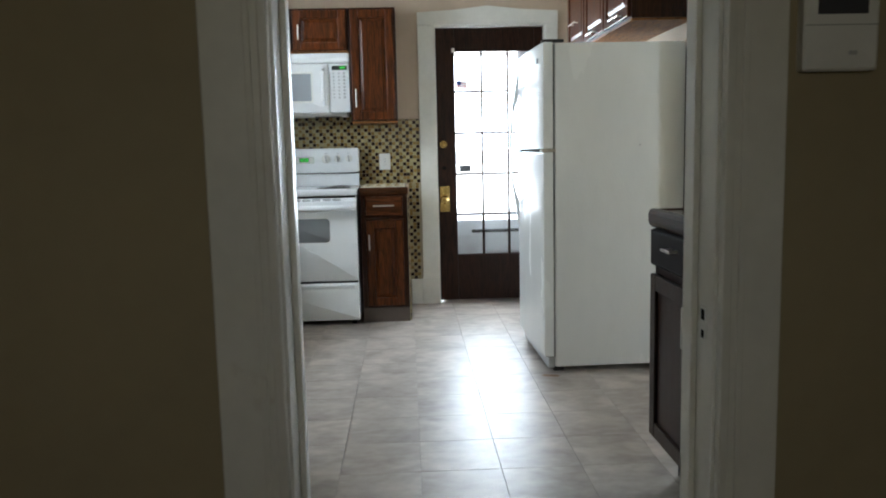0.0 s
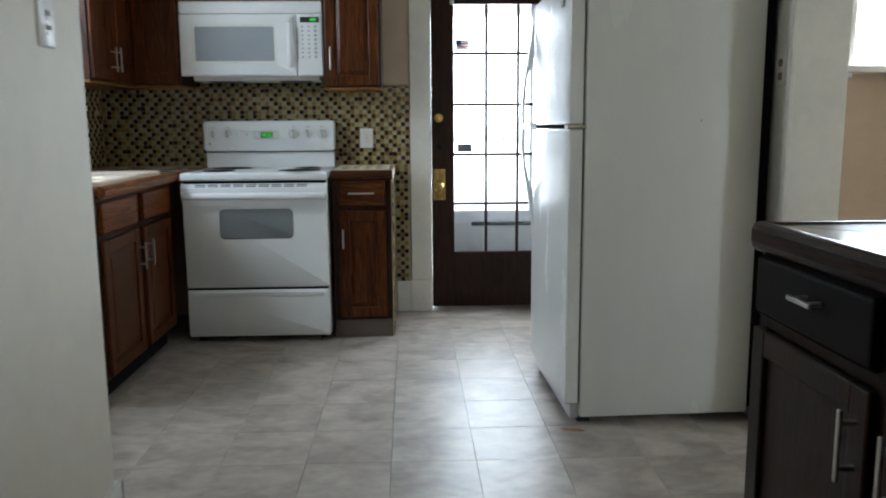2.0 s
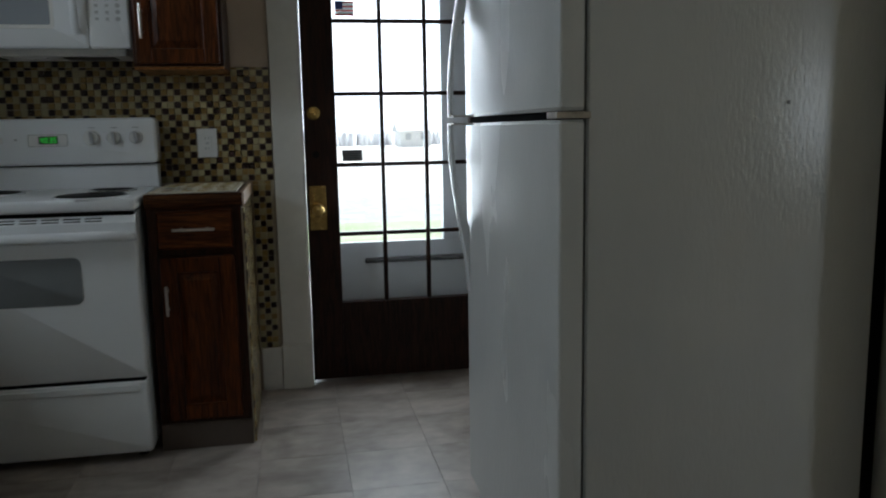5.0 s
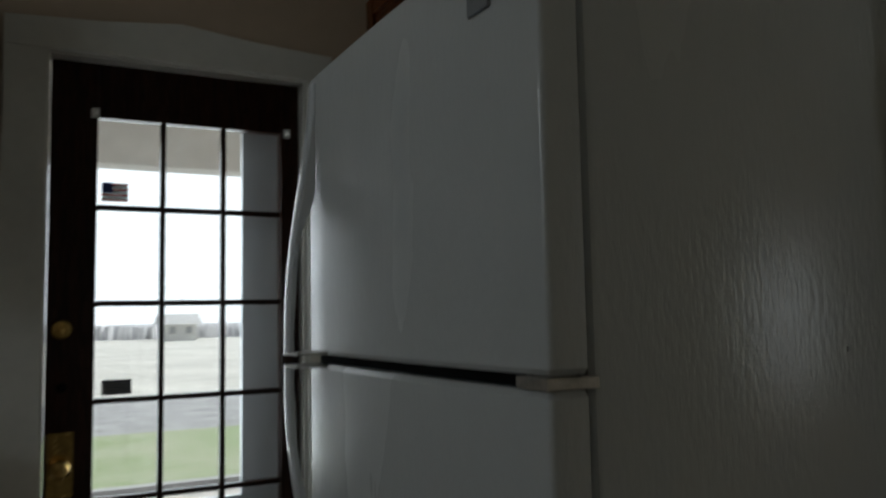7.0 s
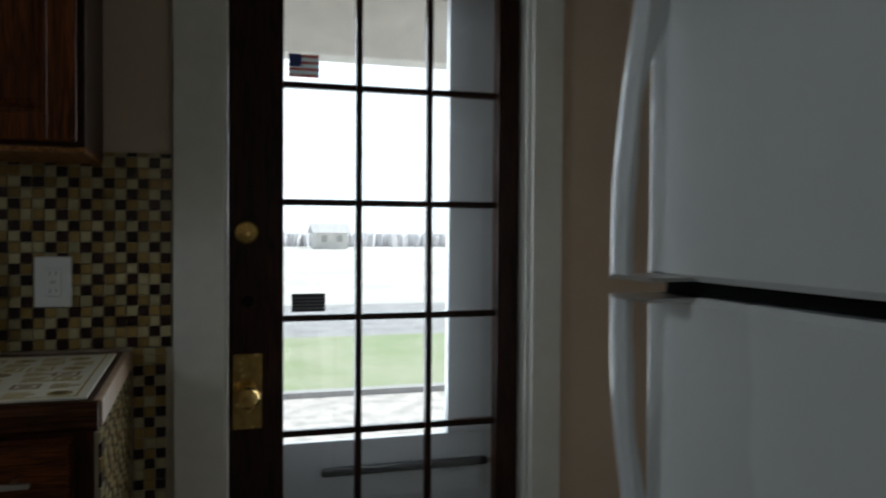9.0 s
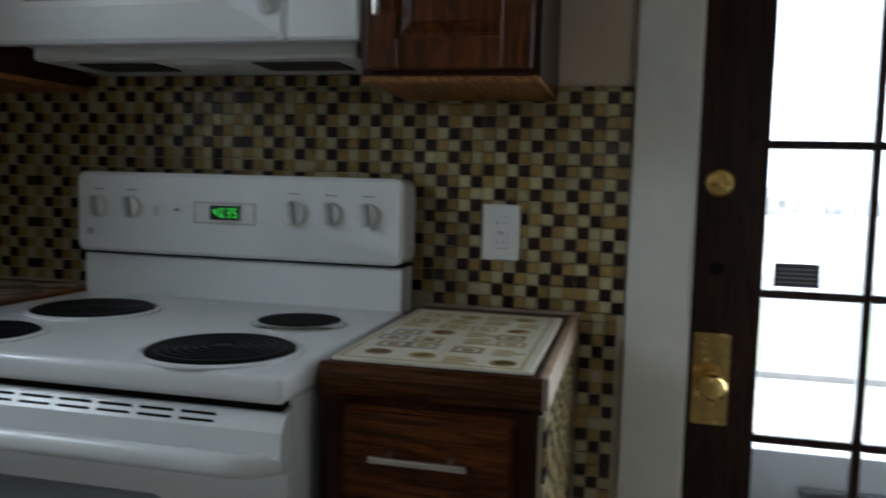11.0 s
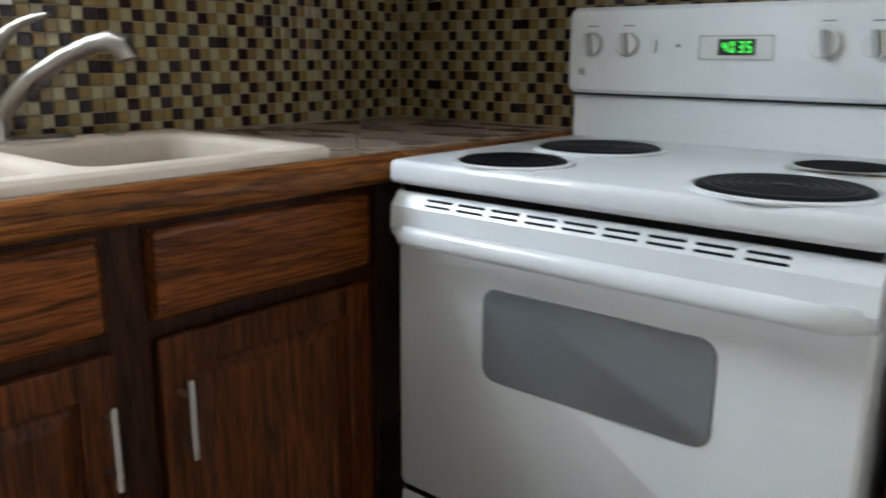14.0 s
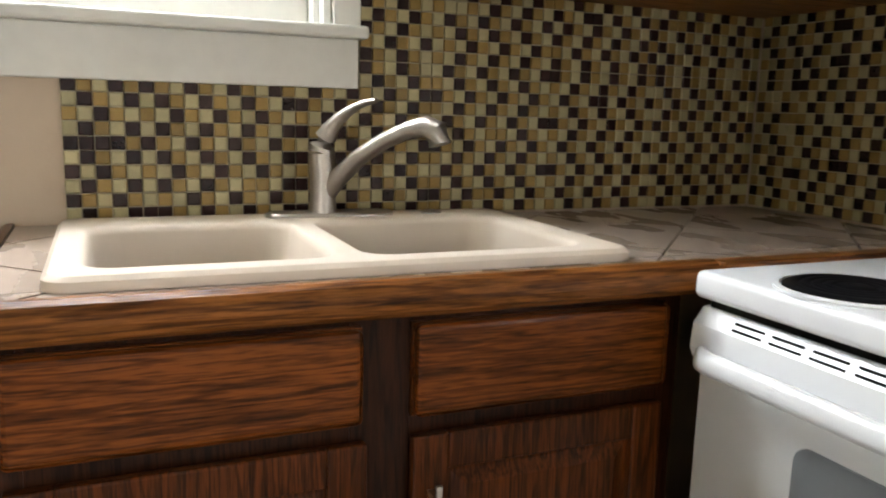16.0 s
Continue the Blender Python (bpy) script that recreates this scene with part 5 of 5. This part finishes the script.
def far_house(x, y, w, d, h):
    hs = thing("house", (x, y, -0.6), "pale sided house far across the road", "house")
    part("wall", boxes((x - w / 2, x + w / 2, y - d / 2, y + d / 2, -0.6, h)), siding, hs)
    bm = bmesh.new()
    a = [bm.verts.new(p) for p in ((x - w / 2 - 0.4, y - d / 2 - 0.4, h), (x + w / 2 + 0.4, y - d / 2 - 0.4, h), (x + w / 2 + 0.4, y + d / 2 + 0.4, h), (x - w / 2 - 0.4, y + d / 2 + 0.4, h))]
    r = [bm.verts.new(p) for p in ((x - w / 2 - 0.4, y, h + 0.9), (x + w / 2 + 0.4, y, h + 0.9))]
    for f in ((a[0], a[1], r[1], r[0]), (a[2], a[3], r[0], r[1]), (a[1], a[2], r[1]), (a[3], a[0], r[0]), (a[3], a[2], a[1], a[0])):
        bm.faces.new(f)
    part("roof", bm, roof_mat, hs)
    for k in range(2):
        u = x - w / 2 + w * (k + 0.5) / 2
        wi = part("window", boxes((u - 0.3, u + 0.3, y - d / 2 - 0.06, y - d / 2 + 0.02, 0.05, 0.75)), trim_paint, hs)
        part("pane", boxes((u - 0.24, u + 0.24, y - d / 2 - 0.07, y - d / 2 - 0.05, 0.11, 0.69)), plastic_grey, wi)


far_house(12.0, 76, 2.8, 3, 0.9)


bm = bmesh.new()
rnd = random.Random(9)
for k in range(5000):
    x, y = rnd.uniform(-80, 80), rnd.uniform(84, 92)
    z = rnd.uniform(0.55, 0.72)
    tube(bm, [(x, y, -0.6), (x + rnd.uniform(-0.3, 0.3), y, z), (x + rnd.uniform(-0.5, 0.5), y, z + 0.18)], [0.26, 0.24, 0.12], n=4, cap=False)
tagged(part("far_brush", bm, far_twigs), "line of far bare brush, coloured pale as if in glare", "woods", kind="stuff")

bm = bmesh.new()
box(bm, -110, 110, 110, 110.5, -0.6, 70)
structure("backdrop", bm, sky_white, "bright white overcast sky beyond the fields", "sky")

# ---- light switch on the partition ----
m = MS((-0.295, 0, 0)) @ FACE_E
sw = thing("light_switch", (-0.295, 1.765, 1.34), "white double light switch plate on the cream partition", "switch")
bm = bmesh.new()
slab_round(bm, 1.725, 1.808, 1.338, 1.452, 0, 0.006, 0.004, m, edge=0.003)
part("cover_plate", bm, plastic_white, sw, smooth=True)
for v in (0.36, 0.64):
    z = 1.338 + 0.114 * v
    tg = part("toggle_slot", boxes((1.7665 - 0.006, 1.7665 + 0.006, z - 0.012, z + 0.012, 0.005, 0.0072), m=m), plastic_grey, sw)
    part("toggle", boxes((1.7665 - 0.004, 1.7665 + 0.004, z - 0.002, z + 0.008, 0.006, 0.017), bev=0.001, m=m), plastic_white, tg)

# ---- the mosaic wall tiles ----
PITCH, TS = 0.0254, 0.0233


def tile_mesh(name, m, mat, w=TS, h=TS):
    """A small glass tile, chamfered, face along +w."""
    c, t = 0.0016, 0.0052
    o = [(0, 0), (w, 0), (w, h), (0, h)]
    i = [(c, c), (w - c, c), (w - c, h - c), (c, h - c)]
    vs = [(*p, 0) for p in o] + [(*p, t - c * 0.8) for p in o] + [(*p, t) for p in i]
    fs = [(8, 9, 10, 11)] + [(k, (k + 1) % 4, 4 + (k + 1) % 4, 4 + k) for k in range(4)] + [(4 + k, 4 + (k + 1) % 4, 8 + (k + 1) % 4, 8 + k) for k in range(4)]
    r = m.to_3x3()
    flip = r.determinant() < 0
    me = bpy.data.meshes.new(name)
    me.from_pydata([r @ Vector(v) for v in vs], [], [f[::-1] for f in fs] if flip else fs)
    me.materials.append(mat)
    return me


SHIFT = (0, 2, 0, 1)
TILE_MATS = (tile_dark, tile_tan, tile_cream)


def tile_kind(c, r, seed):
    sheet = (c // 11, r // 12)
    rn = random.Random(seed * 977 + sheet[0] * 31 + sheet[1] * 7)
    ph, sp = rn.randrange(3), rn.randrange(2) * 2
    k = (c - SHIFT[(r + sp) % 4] + ph) % 3
    q = random.Random(seed * 131 + c * 613 + r * 17)
    return k if q.random() > 0.035 else q.randrange(3)


def mosaic(name, label, m, areas, chosen, seed):
    """Grout bed plus tiles over areas (u0, u1, v0, v1); tiles for which chosen(u, v) holds are parts."""
    bed = bmesh.new()
    for u0, u1, v0, v1 in areas:
        box(bed, u0, u1, v0, v1, 0.0, 0.0058, m=m)
    ob = structure(name, bed, grout, label, "tiling")
    shared = [tile_mesh("mosaic_tile", m, mt) for mt in TILE_MATS]
    rest = [([], []) for _ in TILE_MATS]
    r3 = m.to_3x3()
    flip = r3.determinant() < 0
    made = 0
    rj = random.Random(seed)
    for u0, u1, v0, v1 in areas:
        nu, nv = int((u1 - u0 + 0.002) / PITCH), int((v1 - v0 + 0.002) / PITCH)
        for i in range(nu):
            for j in range(nv):
                u, v = u0 + 0.001 + i * PITCH + rj.uniform(-0.0004, 0.0004), v0 + 0.001 + j * PITCH + rj.uniform(-0.0004, 0.0004)
                k = tile_kind(int(round(u / PITCH)) + 200, int(round(v / PITCH)), seed)
                place = m @ Vector((u, v, 0.0052 + rj.uniform(0, 0.0006)))
                if made < 300 and chosen(u, v):
                    t = new("mosaic_tile", shared[k])
                    t.parent = ob
                    t.location = place
                    made += 1
                else:
                    vs, fs = rest[k]
                    n = len(vs)
                    src = shared[k]
                    vs.extend([tuple(Vector(q.co) + place) for q in src.vertices])
                    fs.extend([tuple(n + a for a in f.vertices) for f in src.polygons])
        left = v1 - v0 - nv * PITCH - 0.001
        if left > 0.005:
            short = [tile_mesh("mosaic_tile", m, mt, h=left) for mt in TILE_MATS]
            for i in range(nu):
                u = u0 + 0.001 + i * PITCH
                k = tile_kind(int(round(u / PITCH)) + 200, int(round((v0 + nv * PITCH) / PITCH)), seed)
                place = m @ Vector((u, v0 + 0.001 + nv * PITCH, 0.0052))
                vs, fs = rest[k]
                n = len(vs)
                vs.extend([tuple(Vector(q.co) + place) for q in short[k].vertices])
                fs.extend([tuple(n + a for a in f.vertices) for f in short[k].polygons])
    names = ("dark_tiles", "tan_tiles", "cream_tiles")
    for k in range(3):
        if rest[k][0]:
            me = bpy.data.meshes.new(names[k])
            me.from_pydata(rest[k][0], [], rest[k][1])
            me.materials.append(TILE_MATS[k])
            o = new(names[k], me)
            o.parent = ob
            o["kind"] = "stuff"
    return ob


mosaic("backsplash_stove", "brown, tan and cream glass mosaic behind the stove", MS((0, WY, 0)) @ FACE_S, [(WX + 0.012, 0.543, 0.919, 1.386), (-0.728, 0.0595, 1.387, 1.430), (0.452, 0.543, 0.19, 0.917)], lambda u, v: u > 0.11 and v > 0.9, 3)
mosaic("backsplash_sink", "brown, tan and cream glass mosaic behind the sink", MS((WX, 0, 0)) @ FACE_E, [(3.1674, 3.7008, 0.919, 1.168), (3.7010, WY - 0.0128, 0.919, 1.374)], lambda u, v: u < 4.2, 5)
mosaic("end_panel_tiling", "mosaic tiling on the sink cabinet end", MS((0, 3.089, 0)) @ FACE_S, [(WX + 0.02, -0.742, 0.11, 0.86)], lambda u, v: u > -0.95, 7)
mosaic("side_panel_tiling", "mosaic tiling on the narrow cabinet side", MS((NXB, 0, 0)) @ FACE_E, [(NYF + 0.005, WY - 0.014, 0.005, 0.862)], lambda u, v: u < 4.4, 8)

# ---- floor tiles ----
TW, TL = 0.2953, 0.3
cache = {}
kitchen_floor = structure("floor", boxes((-1.3, 2.07, 0.2, 4.775, -0.0065, -0.0045)), floor_joint, "grey-brown stone-look vinyl tile floor", "floor")


def floor_tile(x0, x1, y0, y1):
    key = (round(x1 - x0, 4), round(y1 - y0, 4))
    if key not in cache:
        w, l = key
        g, c, t = 0.0003, 0.0006, 0.004
        o = [(g, g), (w - g, g), (w - g, l - g), (g, l - g)]
        i = [(g + c, g + c), (w - g - c, g + c), (w - g - c, l - g - c), (g + c, l - g - c)]
        me = bpy.data.meshes.new("floor_tile")
        me.from_pydata([(*p, -t) for p in o] + [(*p, 0) for p in i], [], [(4, 5, 6, 7)] + [(k, (k + 1) % 4, 4 + (k + 1) % 4, 4 + k) for k in range(4)])
        me.materials.append(floor_vinyl)
        cache[key] = me
    ob = new("floor_tile", cache[key])
    ob.parent = kitchen_floor
    ob.location = (x0, y0, 0)


for i in range(-7, 7):
    for j in range(-12, 6):
        x0, x1 = max(-1.3, 0.465 + i * TW), min(2.07, 0.465 + (i + 1) * TW)
        y0, y1 = max(0.2, 3.35 + j * TL), min(4.775, 3.35 + (j + 1) * TL)
        if x1 - x0 < 0.01 or y1 - y0 < 0.01 or (x1 < -0.29 and y1 < 1.96):
            continue
        floor_tile(x0, x1, y0, y1)
structure("floor_nook", boxes((2.07, 4.2, 0.34, NY, -0.0065, -0.001)), floor_vinyl, "grey-brown vinyl floor in the nook", "floor")
